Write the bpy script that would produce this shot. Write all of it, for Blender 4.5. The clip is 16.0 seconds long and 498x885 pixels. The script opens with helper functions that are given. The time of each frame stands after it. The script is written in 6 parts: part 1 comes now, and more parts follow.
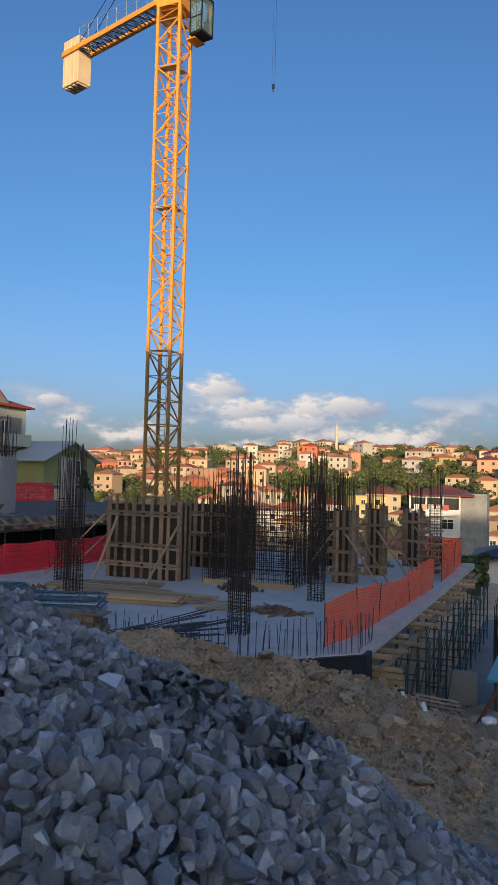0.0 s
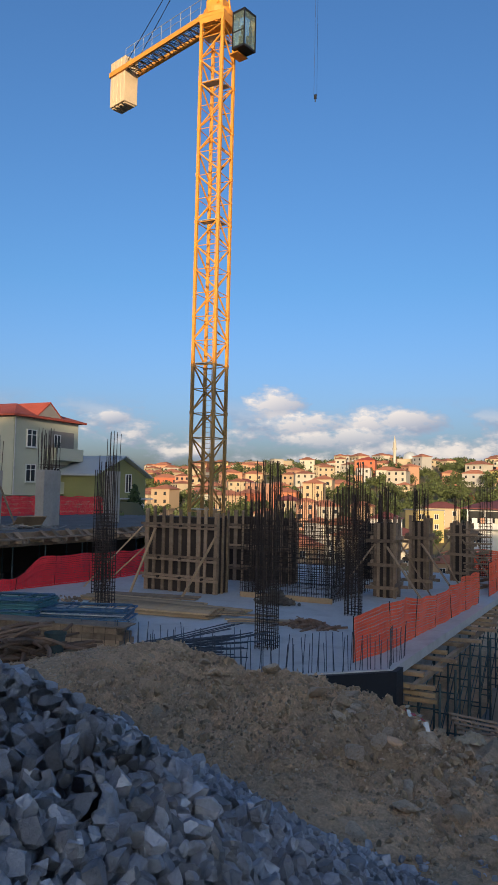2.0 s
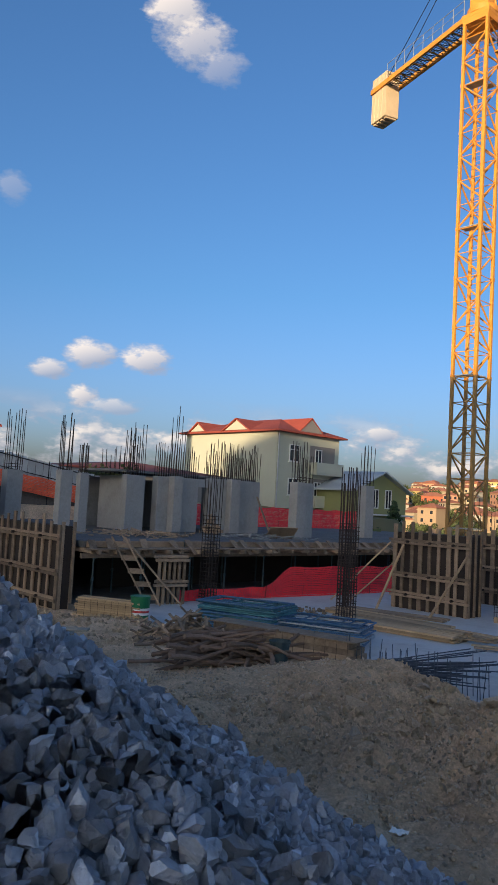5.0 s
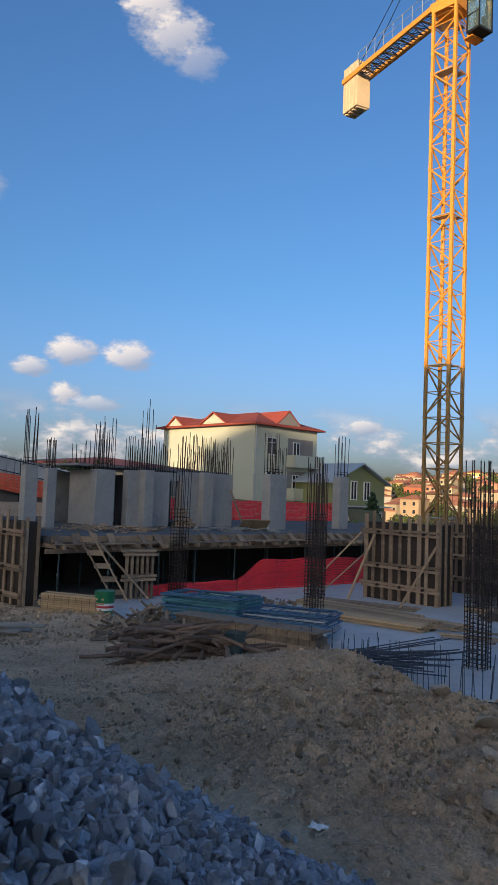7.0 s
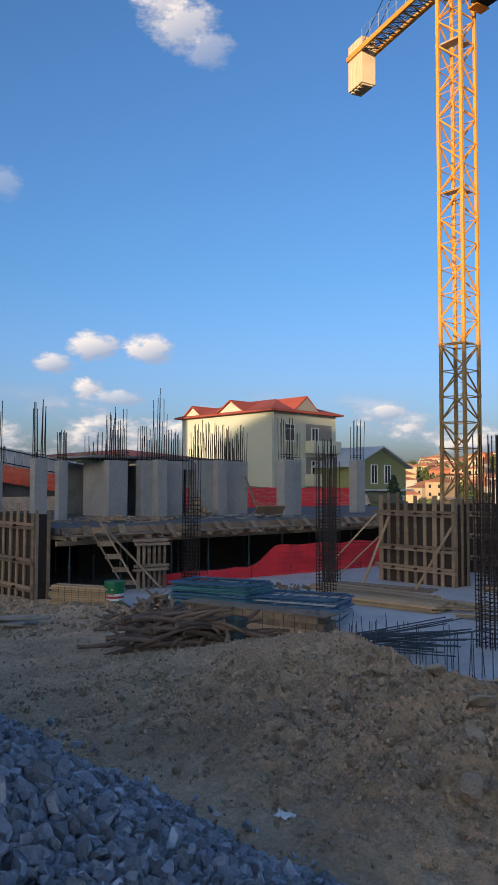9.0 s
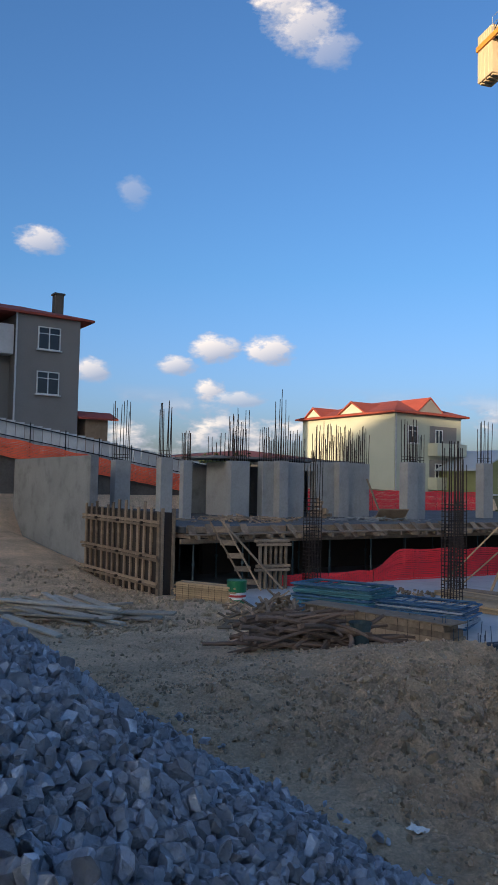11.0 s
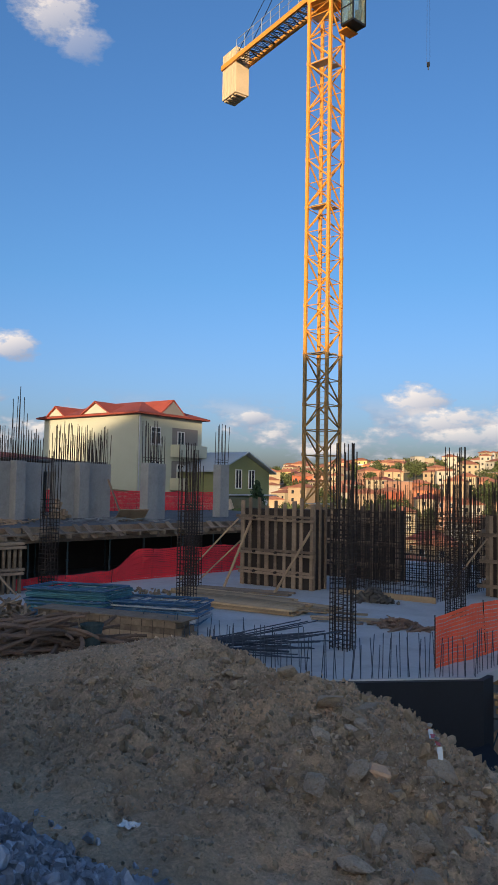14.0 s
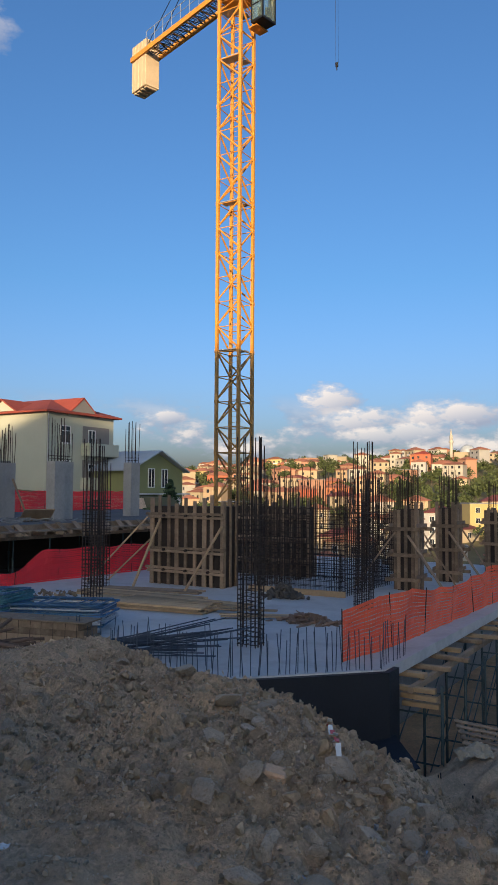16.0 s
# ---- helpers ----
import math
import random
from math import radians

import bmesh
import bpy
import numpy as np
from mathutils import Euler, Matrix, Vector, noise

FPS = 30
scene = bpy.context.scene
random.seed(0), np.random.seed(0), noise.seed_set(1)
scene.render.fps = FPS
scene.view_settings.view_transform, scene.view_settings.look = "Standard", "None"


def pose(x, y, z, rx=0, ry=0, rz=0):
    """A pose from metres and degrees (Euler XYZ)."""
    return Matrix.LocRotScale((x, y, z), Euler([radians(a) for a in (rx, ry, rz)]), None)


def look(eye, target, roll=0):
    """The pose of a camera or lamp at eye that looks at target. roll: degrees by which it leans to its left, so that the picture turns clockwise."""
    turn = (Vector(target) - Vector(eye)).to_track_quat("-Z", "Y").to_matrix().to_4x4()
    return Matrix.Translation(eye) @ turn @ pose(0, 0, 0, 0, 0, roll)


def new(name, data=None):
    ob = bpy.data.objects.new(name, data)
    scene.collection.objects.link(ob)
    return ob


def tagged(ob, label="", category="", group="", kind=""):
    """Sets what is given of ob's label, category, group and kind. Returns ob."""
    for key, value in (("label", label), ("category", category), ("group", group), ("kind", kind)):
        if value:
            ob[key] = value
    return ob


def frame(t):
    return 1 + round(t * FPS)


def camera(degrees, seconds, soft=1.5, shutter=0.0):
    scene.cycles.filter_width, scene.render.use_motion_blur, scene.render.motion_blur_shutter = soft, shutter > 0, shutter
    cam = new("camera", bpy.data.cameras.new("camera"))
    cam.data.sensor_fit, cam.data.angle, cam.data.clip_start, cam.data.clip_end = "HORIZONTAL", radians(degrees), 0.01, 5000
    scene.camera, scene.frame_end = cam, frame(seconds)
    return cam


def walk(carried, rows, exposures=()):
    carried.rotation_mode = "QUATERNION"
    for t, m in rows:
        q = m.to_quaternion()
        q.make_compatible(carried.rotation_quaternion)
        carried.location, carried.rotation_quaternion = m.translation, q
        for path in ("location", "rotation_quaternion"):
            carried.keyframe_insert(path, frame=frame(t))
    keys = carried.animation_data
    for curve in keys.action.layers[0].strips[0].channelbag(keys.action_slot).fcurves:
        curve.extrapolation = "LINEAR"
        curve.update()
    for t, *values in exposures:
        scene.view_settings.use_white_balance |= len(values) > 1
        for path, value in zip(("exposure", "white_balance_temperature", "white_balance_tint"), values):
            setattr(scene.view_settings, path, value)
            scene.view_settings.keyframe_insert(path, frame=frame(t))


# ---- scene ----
cam = camera(35.8, 16.0)
PATH = [
    (0, (0.252, 0.341, 3.65), (-0.514, 2.186, 3.75), 1.4),
    (0.5, (0.342, 0.581, 3.622), (-0.401, 2.433, 3.742), 2.8),
    (1, (0.55, 0.73, 3.589), (-0.258, 2.556, 3.709), 2.3),
    (1.5, (0.719, 0.863, 3.591), (-0.15, 2.66, 3.704), 1.4),
    (2, (0.758, 1.03, 3.547), (-0.144, 2.81, 3.682), 1.2),
    (2.5, (0.837, 1.117, 3.546), (-0.226, 2.806, 3.673), 0.7),
    (3, (0.931, 1.147, 3.55), (-0.325, 2.699, 3.657), 0.8),
    (3.5, (0.903, 1.279, 3.527), (-0.442, 2.752, 3.672), 1.9),
    (4, (0.898, 1.486, 3.506), (-0.476, 2.93, 3.68), 2.9),
    (4.5, (1.007, 1.657, 3.481), (-0.412, 3.058, 3.639), 3.3),
    (4.7, (1.031, 1.732, 3.469), (-0.408, 3.112, 3.625), 3.5),
    (6.8, (1.202, 2.326, 3.396), (-0.272, 3.672, 3.525), 2.3),
    (7, (1.213, 2.424, 3.385), (-0.209, 3.824, 3.527), 2.2),
    (7.5, (1.202, 2.634, 3.335), (-0.086, 4.155, 3.497), 2.6),
    (8, (1.214, 2.79, 3.299), (-0.076, 4.313, 3.434), 2.2),
    (8.5, (1.3, 2.944, 3.284), (-0.059, 4.407, 3.4), 1.3),
    (9, (1.332, 3.001, 3.288), (-0.133, 4.358, 3.4), 0.2),
    (9.5, (1.302, 2.924, 3.313), (-0.322, 4.086, 3.424), 0.6),
    (9.7, (1.226, 2.947, 3.282), (-0.456, 4.025, 3.392), 0.9),
    (11.8, (1.254, 2.983, 3.286), (-0.319, 4.212, 3.407), 2.1),
    (12, (1.274, 2.989, 3.289), (-0.245, 4.286, 3.406), 2.1),
    (12.5, (1.318, 3.013, 3.291), (-0.106, 4.413, 3.413), 1.9),
    (13, (1.346, 3.046, 3.291), (0.025, 4.542, 3.428), 1.6),
    (13.5, (1.355, 3.066, 3.291), (0.113, 4.628, 3.424), 1.2),
    (14, (1.374, 3.079, 3.29), (0.164, 4.667, 3.416), 1.0),
    (14.5, (1.39, 3.097, 3.283), (0.213, 4.709, 3.403), 0.6),
    (15, (1.413, 3.127, 3.271), (0.268, 4.763, 3.383), 0.4),
    (15.5, (1.359, 3.297, 3.224), (0.269, 4.97, 3.337), 0.8),
    (16, (1.325, 3.491, 3.201), (0.297, 5.201, 3.328), 0.3),
]
walk(cam, [(t, look(eye, target, roll)) for t, eye, target, roll in PATH], exposures=[(0, 0.18), (1.0, 0.2), (2.0, 0.24), (3.5, 0.33), (7.0, 0.32), (8.5, 0.34), (9.5, 0.48), (12.0, 0.46), (13.0, 0.34), (16.0, 0.3)])

# ---- sky, sun ----
SUN_AZ, SUN_EL = 158.0, 8.5          # degrees from +y towards +x; height over the horizon
world = bpy.data.worlds.new("sky")
scene.world = world
world.use_nodes = True
wn, wl = world.node_tree.nodes, world.node_tree.links
wn.clear()


def wmath(op, a, b=None, c=None, clamp=False):
    n = wn.new("ShaderNodeMath")
    n.operation, n.use_clamp = op, clamp
    for i, v in enumerate((a, b, c)):
        if v is None:
            continue
        if isinstance(v, (int, float)):
            n.inputs[i].default_value = v
        else:
            wl.new(v, n.inputs[i])
    return n.outputs[0]


def wmix(fac, a, b):
    n = wn.new("ShaderNodeMix")
    n.data_type = "RGBA"
    for sock, v in ((n.inputs[0], fac), (n.inputs[6], a), (n.inputs[7], b)):
        if isinstance(v, tuple):
            sock.default_value = (*v, 1)
        elif isinstance(v, (int, float)):
            sock.default_value = v
        else:
            wl.new(v, sock)
    return n.outputs[2]


sky = wn.new("ShaderNodeTexSky")
sky.sky_type, sky.sun_disc = "NISHITA", False
sky.sun_elevation, sky.sun_rotation = radians(SUN_EL), radians(SUN_AZ)
sky.altitude, sky.air_density, sky.dust_density, sky.ozone_density = 60, 1.0, 2.8, 1.6
coord = wn.new("ShaderNodeTexCoord")
sep = wn.new("ShaderNodeSeparateXYZ")
wl.new(coord.outputs["Generated"], sep.inputs[0])
az = wmath("MULTIPLY", wmath("ARCTAN2", sep.outputs[0], sep.outputs[1]), 57.2958)
el = wmath("MULTIPLY", wmath("ARCSINE", sep.outputs[2]), 57.2958)
flat = wn.new("ShaderNodeCombineXYZ")
wl.new(az, flat.inputs[0])
wl.new(wmath("MULTIPLY", el, 1.9), flat.inputs[1])


def wnoise(scale, detail=6, rough=0.58, shift=0.0, off=(0.0, 0.0)):
    n = wn.new("ShaderNodeTexNoise")
    n.inputs["Scale"].default_value, n.inputs["Detail"].default_value, n.inputs["Roughness"].default_value = scale, detail, rough
    m = wn.new("ShaderNodeMapping")
    m.inputs["Location"].default_value = (shift + off[0], shift * 0.7 + off[1], 0)
    wl.new(flat.outputs[0], m.inputs[0])
    wl.new(m.outputs[0], n.inputs["Vector"])
    return n.outputs[0]


puff, fine = wnoise(0.45, 6), wnoise(1.5, 6, 0.55, 9.0)
# single clouds: azimuth, height, half width, half height (degrees), density
CLOUDS = [
    (-53.9, 32.9, 2.2, 1.9, 1.0), (-52.2, 31.5, 2.4, 1.6, 0.85), (-50.4, 30.2, 1.8, 1.2, 0.55),
    (-58.8, 10.1, 1.9, 0.95, 1.0), (-54.6, 10.0, 1.8, 1.05, 1.0), (-59.1, 7.0, 1.1, 0.9, 1.0), (-57.0, 6.4, 2.2, 0.55, 0.7),
    (-25.0, 6.6, 2.3, 1.3, 1.0), (-22.4, 5.2, 3.4, 1.0, 0.95), (-15.9, 5.6, 3.6, 1.05, 1.0), (-19.5, 4.2, 4.5, 0.8, 0.85),
    (-37.3, 5.4, 1.6, 0.6, 0.9), (-71.6, 17.0, 1.8, 0.95, 0.85), (-67.9, 8.2, 1.4, 0.85, 0.9), (-61.7, 8.8, 1.4, 0.7, 0.9),
    (-65.1, 20.8, 1.2, 1.0, 0.4),
]
mask, tops = None, None
for caz, cel, wa, we, dens in CLOUDS:
    u = wmath("DIVIDE", wmath("SUBTRACT", az, caz), wa * 1.3)
    v = wmath("DIVIDE", wmath("SUBTRACT", el, cel), we * 1.3)
    d = wmath("ADD", wmath("MULTIPLY", u, u), wmath("MULTIPLY", v, v))
    body = wmath("MULTIPLY_ADD", d, -0.6, 0.5)
    body = wmath("MULTIPLY_ADD", wmath("SUBTRACT", puff, 0.5), 1.15, body)
    body = wmath("MULTIPLY_ADD", wmath("SUBTRACT", fine, 0.5), 0.45, body)
    body = wmath("MULTIPLY", wmath("MULTIPLY", body, 2.6, clamp=True), dens)
    side = wmath("MULTIPLY", body, wmath("MULTIPLY_ADD", wmath("SUBTRACT", v, wmath("MULTIPLY", u, 0.6)), 0.75, 0.5, clamp=True))
    mask = body if mask is None else wmath("MAXIMUM", mask, body)
    tops = side if tops is None else wmath("MAXIMUM", tops, side)
# the bank of low cloud along the horizon
bank = wmath("MULTIPLY", wmath("SUBTRACT", 1.0, wmath("ABSOLUTE", wmath("DIVIDE", wmath("SUBTRACT", el, 3.8), 3.6)), clamp=True), 1.3, clamp=True)
bn = wnoise(0.17, 7, 0.5, 31.0)
bank = wmath("MULTIPLY", wmath("MULTIPLY", wmath("SUBTRACT", wmath("MULTIPLY_ADD", wmath("SUBTRACT", fine, 0.5), 0.22, bn), 0.445), 8.0, clamp=True), bank)
bank = wmath("MULTIPLY", bank, 0.9)
mask = wmath("MAXIMUM", mask, bank)
relief = wmath("MULTIPLY_ADD", wmath("SUBTRACT", bn, wnoise(0.17, 7, 0.5, 31.0, (-0.35, 1.3))), 5.5, 0.38, clamp=True)
tops = wmath("MAXIMUM", tops, wmath("MULTIPLY", bank, relief))
glow = wmix(tops, (1.9, 2.1, 2.7), (5.6, 4.9, 4.3))
deep = wn.new("ShaderNodeMix")
deep.data_type, deep.blend_type = "RGBA", "MULTIPLY"
deep.inputs[0].default_value = 1.0
wl.new(sky.outputs[0], deep.inputs[6])
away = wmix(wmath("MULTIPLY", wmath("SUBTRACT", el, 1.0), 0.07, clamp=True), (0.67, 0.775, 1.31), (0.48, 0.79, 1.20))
# tint eases towards the unseen sun side, added to light the foreground
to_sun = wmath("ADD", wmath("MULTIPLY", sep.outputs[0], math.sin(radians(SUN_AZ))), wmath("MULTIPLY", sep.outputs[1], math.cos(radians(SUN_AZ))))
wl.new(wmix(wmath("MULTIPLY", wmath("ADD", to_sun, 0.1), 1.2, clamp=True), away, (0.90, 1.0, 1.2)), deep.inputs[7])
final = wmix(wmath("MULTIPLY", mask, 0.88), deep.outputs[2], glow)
back = wn.new("ShaderNodeBackground")
back.inputs["Strength"].default_value = 0.16
wl.new(final, back.inputs["Color"])
wout = wn.new("ShaderNodeOutputWorld")
wl.new(back.outputs[0], wout.inputs["Surface"])

sun = new("sun", bpy.data.lights.new("sun", "SUN"))
sun.data.energy, sun.data.angle, sun.data.color = 4.7, radians(0.45), (1.0, 0.75, 0.46)
s_dir = Vector((math.sin(radians(SUN_AZ)) * math.cos(radians(SUN_EL)), math.cos(radians(SUN_AZ)) * math.cos(radians(SUN_EL)), math.sin(radians(SUN_EL))))
sun.matrix_world = look(tuple(s_dir * 100), (0, 0, 0))
scene.view_settings.exposure = 0.0

# ---- materials ----
def material(name, col, rough=0.85, var=0.3, scale=1.2, fine_scale=18.0, bump=0.25, metal=0.0, stain=None, stain_amt=0.0, rnd=0.0, island=False, bump_scale=None, grain=None, depth=0.02, pebbles=0.0):
    """A weathered surface: colour varied at two scales, optional stains, bump, variation from piece to piece."""
    m = bpy.data.materials.new(name)
    m.use_nodes = True
    n, l = m.node_tree.nodes, m.node_tree.links
    bsdf = n["Principled BSDF"]
    bsdf.inputs["Roughness"].default_value, bsdf.inputs["Metallic"].default_value = rough, metal
    tc = n.new("ShaderNodeTexCoord")
    vec = tc.outputs["Object"]
    if grain:
        mp = n.new("ShaderNodeMapping")
        mp.inputs["Scale"].default_value = grain
        l.new(vec, mp.inputs[0])
        vec = mp.outputs[0]

    def noise_out(sc, det=5, ro=0.6):
        t = n.new("ShaderNodeTexNoise")
        t.inputs["Scale"].default_value, t.inputs["Detail"].default_value, t.inputs["Roughness"].default_value = sc, det, ro
        l.new(vec, t.inputs["Vector"])
        return t.outputs[0]

    def mth(op, a, b, c=None, clamp=False):
        t = n.new("ShaderNodeMath")
        t.operation, t.use_clamp = op, clamp
        for k, v in enumerate((a, b, c)):
            if v is None:
                continue
            if isinstance(v, (int, float)):
                t.inputs[k].default_value = v
            else:
                l.new(v, t.inputs[k])
        return t.outputs[0]

    big, small = noise_out(scale), noise_out(fine_scale, 6)
    val = mth("ADD", mth("MULTIPLY", mth("SUBTRACT", big, 0.5), 2.2 * var), mth("MULTIPLY", mth("SUBTRACT", small, 0.5), 1.6 * var))
    val = mth("ADD", val, 1.0)
    if pebbles:
        for sc, amt in ((16.0, pebbles), (48.0, pebbles * 0.8)):
            vo = n.new("ShaderNodeTexVoronoi")
            vo.inputs["Scale"].default_value = sc
            l.new(vec, vo.inputs["Vector"])
            sv = n.new("ShaderNodeSeparateColor")
            l.new(vo.outputs["Color"], sv.inputs[0])
            val = mth("MULTIPLY", val, mth("MULTIPLY_ADD", sv.outputs[0], 2 * amt, 1 - amt))
    if rnd:
        info = n.new("ShaderNodeNewGeometry" if island else "ShaderNodeObjectInfo")
        val = mth("MULTIPLY", val, mth("MULTIPLY_ADD", info.outputs["Random Per Island" if island else "Random"], 2 * rnd, 1 - rnd))
    mul = n.new("ShaderNodeVectorMath")
    mul.operation = "SCALE"
    mul.inputs[0].default_value = col
    l.new(val, mul.inputs["Scale"])
    out = mul.outputs[0]
    if stain:
        mx = n.new("ShaderNodeMix")
        mx.data_type = "RGBA"
        f = mth("MULTIPLY", mth("SUBTRACT", noise_out(scale * 1.7, 7, 0.65), 0.5), 6.0, clamp=True)
        l.new(mth("MULTIPLY", f, stain_amt), mx.inputs[0])
        l.new(out, mx.inputs[6])
        mx.inputs[7].default_value = (*stain, 1)
        out = mx.outputs[2]
    l.new(out, bsdf.inputs["Base Color"])
    if bump:
        b = n.new("ShaderNodeBump")
        b.inputs["Strength"].default_value, b.inputs["Distance"].default_value = bump, depth
        l.new(noise_out(bump_scale or fine_scale * 1.5, 8, 0.65), b.inputs["Height"])
        l.new(b.outputs[0], bsdf.inputs["Normal"])
    return m


M_STONE = material("crushed_stone", (0.50, 0.54, 0.615), 0.75, 0.28, 9, 70, 0.9, rnd=0.34, bump_scale=55)
M_STONE_I = material("crushed_stone_mass", (0.50, 0.54, 0.615), 0.75, 0.28, 9, 70, 0.9, rnd=0.34, island=True, bump_scale=55)
M_DIRT = material("dirt", (0.70, 0.50, 0.325), 0.97, 0.55, 0.6, 30, 1.0, stain=(0.38, 0.265, 0.16), stain_amt=0.45, bump_scale=22, depth=0.09, pebbles=0.10)
M_CLOD = material("clod", (0.60, 0.455, 0.305), 0.97, 0.35, 6, 40, 1.0, rnd=0.24, island=True, bump_scale=45)
M_PEBBLE = material("pebble", (0.60, 0.485, 0.36), 0.95, 0.3, 6, 40, 0.6, rnd=0.36, island=True)
M_BOULDER = material("boulder", (0.68, 0.545, 0.405), 0.95, 0.3, 4, 24, 1.0, rnd=0.22, stain=(0.50, 0.32, 0.19), stain_amt=0.6, bump_scale=20, depth=0.05)
M_BRICK = material("fired_brick", (0.62, 0.40, 0.25), 0.92, 0.3, 5, 40, 0.5)
M_CONC = material("concrete", (0.35, 0.345, 0.335), 0.88, 0.22, 0.9, 14, 0.25, stain=(0.25, 0.245, 0.235), stain_amt=0.6)
M_CONC_DK = material("concrete_dark", (0.24, 0.245, 0.25), 0.9, 0.3, 0.7, 14, 0.3, stain=(0.14, 0.14, 0.145), stain_amt=0.6)
M_SLAB = material("slab_concrete", (0.50, 0.505, 0.51), 0.72, 0.22, 0.55, 10, 0.15, stain=(0.36, 0.36, 0.36), stain_amt=0.7)
# dark grey of the deck top, also the painted shade under it
M_DECK = material("dirty_shaded_deck_concrete", (0.105, 0.105, 0.105), 0.92, 0.4, 0.7, 12, 0.4, stain=(0.06, 0.06, 0.06), stain_amt=0.6)
M_TAR = material("bitumen_membrane", (0.006, 0.009, 0.017), 0.62, 0.4, 1.5, 20, 0.2)
M_WOOD = material("weathered_timber", (0.25, 0.178, 0.12), 0.9, 0.35, 2, 16, 0.35, rnd=0.4, stain=(0.42, 0.32, 0.22), stain_amt=0.35)
M_WOOD_Y = material("new_timber", (0.41, 0.285, 0.165), 0.88, 0.25, 2, 16, 0.3, rnd=0.3)
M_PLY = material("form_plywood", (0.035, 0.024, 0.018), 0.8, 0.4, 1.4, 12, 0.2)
M_WOOD_G = material("grey_plank", (0.38, 0.335, 0.275), 0.9, 0.3, 2, 16, 0.3, rnd=0.3)
M_BRANCH = material("bark_pole", (0.17, 0.115, 0.085), 0.95, 0.4, 6, 30, 0.6, rnd=0.4)
M_REBAR = material("rusty_steel", (0.055, 0.040, 0.032), 0.75, 0.5, 6, 60, 0.3, metal=0.4, rnd=0.35)
M_REBAR_B = material("fresh_steel", (0.07, 0.085, 0.11), 0.55, 0.4, 6, 60, 0.2, metal=0.6, rnd=0.3)
M_PROP = material("prop_steel", (0.055, 0.085, 0.095), 0.6, 0.4, 3, 30, 0.2, metal=0.5, rnd=0.3)
M_BLUE = material("blue_paint", (0.05, 0.14, 0.27), 0.55, 0.35, 3, 30, 0.2, rnd=0.4, stain=(0.12, 0.19, 0.20), stain_amt=0.6)
M_TEALP = material("teal_paint", (0.06, 0.20, 0.24), 0.6, 0.35, 3, 30, 0.2, rnd=0.4)
M_GALV = material("galvanised", (0.45, 0.47, 0.5), 0.5, 0.3, 3, 30, 0.1, metal=0.5)
M_ORANGE_NET = material("orange_netting", (0.93, 0.155, 0.065), 0.6, 0.2, 3, 20, 0.1)
M_RED_NET = material("red_netting", (0.84, 0.04, 0.055), 0.65, 0.25, 2, 20, 0.1)
M_CRANE = material("crane_yellow", (0.70, 0.295, 0.038), 0.5, 0.18, 1.5, 20, 0.08, stain=(0.42, 0.22, 0.06), stain_amt=0.3)
# the yellow darkened, shade painted in for the mast below the shadow line
M_CRANE_DK = material("crane_yellow_shaded", (0.36, 0.205, 0.06), 0.6, 0.25, 1.5, 20, 0.1, stain=(0.18, 0.13, 0.07), stain_amt=0.5)
M_DARK = material("dark_steel", (0.02, 0.022, 0.025), 0.5, 0.3, 3, 30, 0.1, metal=0.5)
M_CW = material("ballast_concrete", (0.60, 0.46, 0.30), 0.85, 0.15, 1, 12, 0.15)
M_GREEN = material("green_plastic", (0.012, 0.16, 0.065), 0.4, 0.15, 3, 20, 0.03)
M_WHITE = material("white_plastic", (0.74, 0.75, 0.74), 0.5, 0.12, 3, 20, 0.03)
M_REDP = material("red_label", (0.55, 0.05, 0.05), 0.5, 0.1, 3, 20, 0.0)
M_PLASTIC = material("plastic_sheet", (0.36, 0.30, 0.21), 0.55, 0.3, 4, 20, 0.3)
M_TEAL = material("teal_sheet", (0.07, 0.33, 0.35), 0.5, 0.25, 1, 14, 0.1)
M_WALL_G = material("pale_green_render", (0.50, 0.515, 0.42), 0.9, 0.10, 0.5, 10, 0.1)
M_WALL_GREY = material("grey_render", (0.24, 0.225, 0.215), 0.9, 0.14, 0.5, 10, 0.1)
M_WALL_OLIVE = material("olive_render", (0.25, 0.26, 0.12), 0.9, 0.15, 0.5, 10, 0.1)
M_WALL_W = material("white_render", (0.66, 0.66, 0.66), 0.9, 0.14, 0.4, 8, 0.1, stain=(0.45, 0.44, 0.43), stain_amt=0.4)
M_METALROOF = material("sheet_roof", (0.40, 0.44, 0.48), 0.5, 0.12, 0.5, 10, 0.1)
M_TILE = material("clay_roof", (0.32, 0.062, 0.04), 0.85, 0.3, 0.8, 8, 0.5, rnd=0.15)
# brighter tile for the far roofs, their sunlight put into the colour
M_TILE_SUN = material("sunlit_clay_roof", (0.38, 0.15, 0.085), 0.85, 0.3, 0.8, 8, 0.4, rnd=0.2)
M_DKROOF = material("dark_red_roof", (0.17, 0.05, 0.045), 0.8, 0.3, 0.6, 8, 0.3)
M_TRIM = material("white_frame", (0.72, 0.72, 0.70), 0.6, 0.1, 2, 20, 0.05)
M_FENCE = material("white_panel_fence", (0.55, 0.56, 0.56), 0.7, 0.25, 1, 12, 0.1, rnd=0.15)
M_BANK = material("rubble_bank", (0.10, 0.09, 0.08), 0.95, 0.5, 1.2, 9, 0.9)
M_LEAF = material("foliage", (0.072, 0.092, 0.03), 0.8, 0.4, 0.15, 3, 0.0, rnd=0.45, island=True)
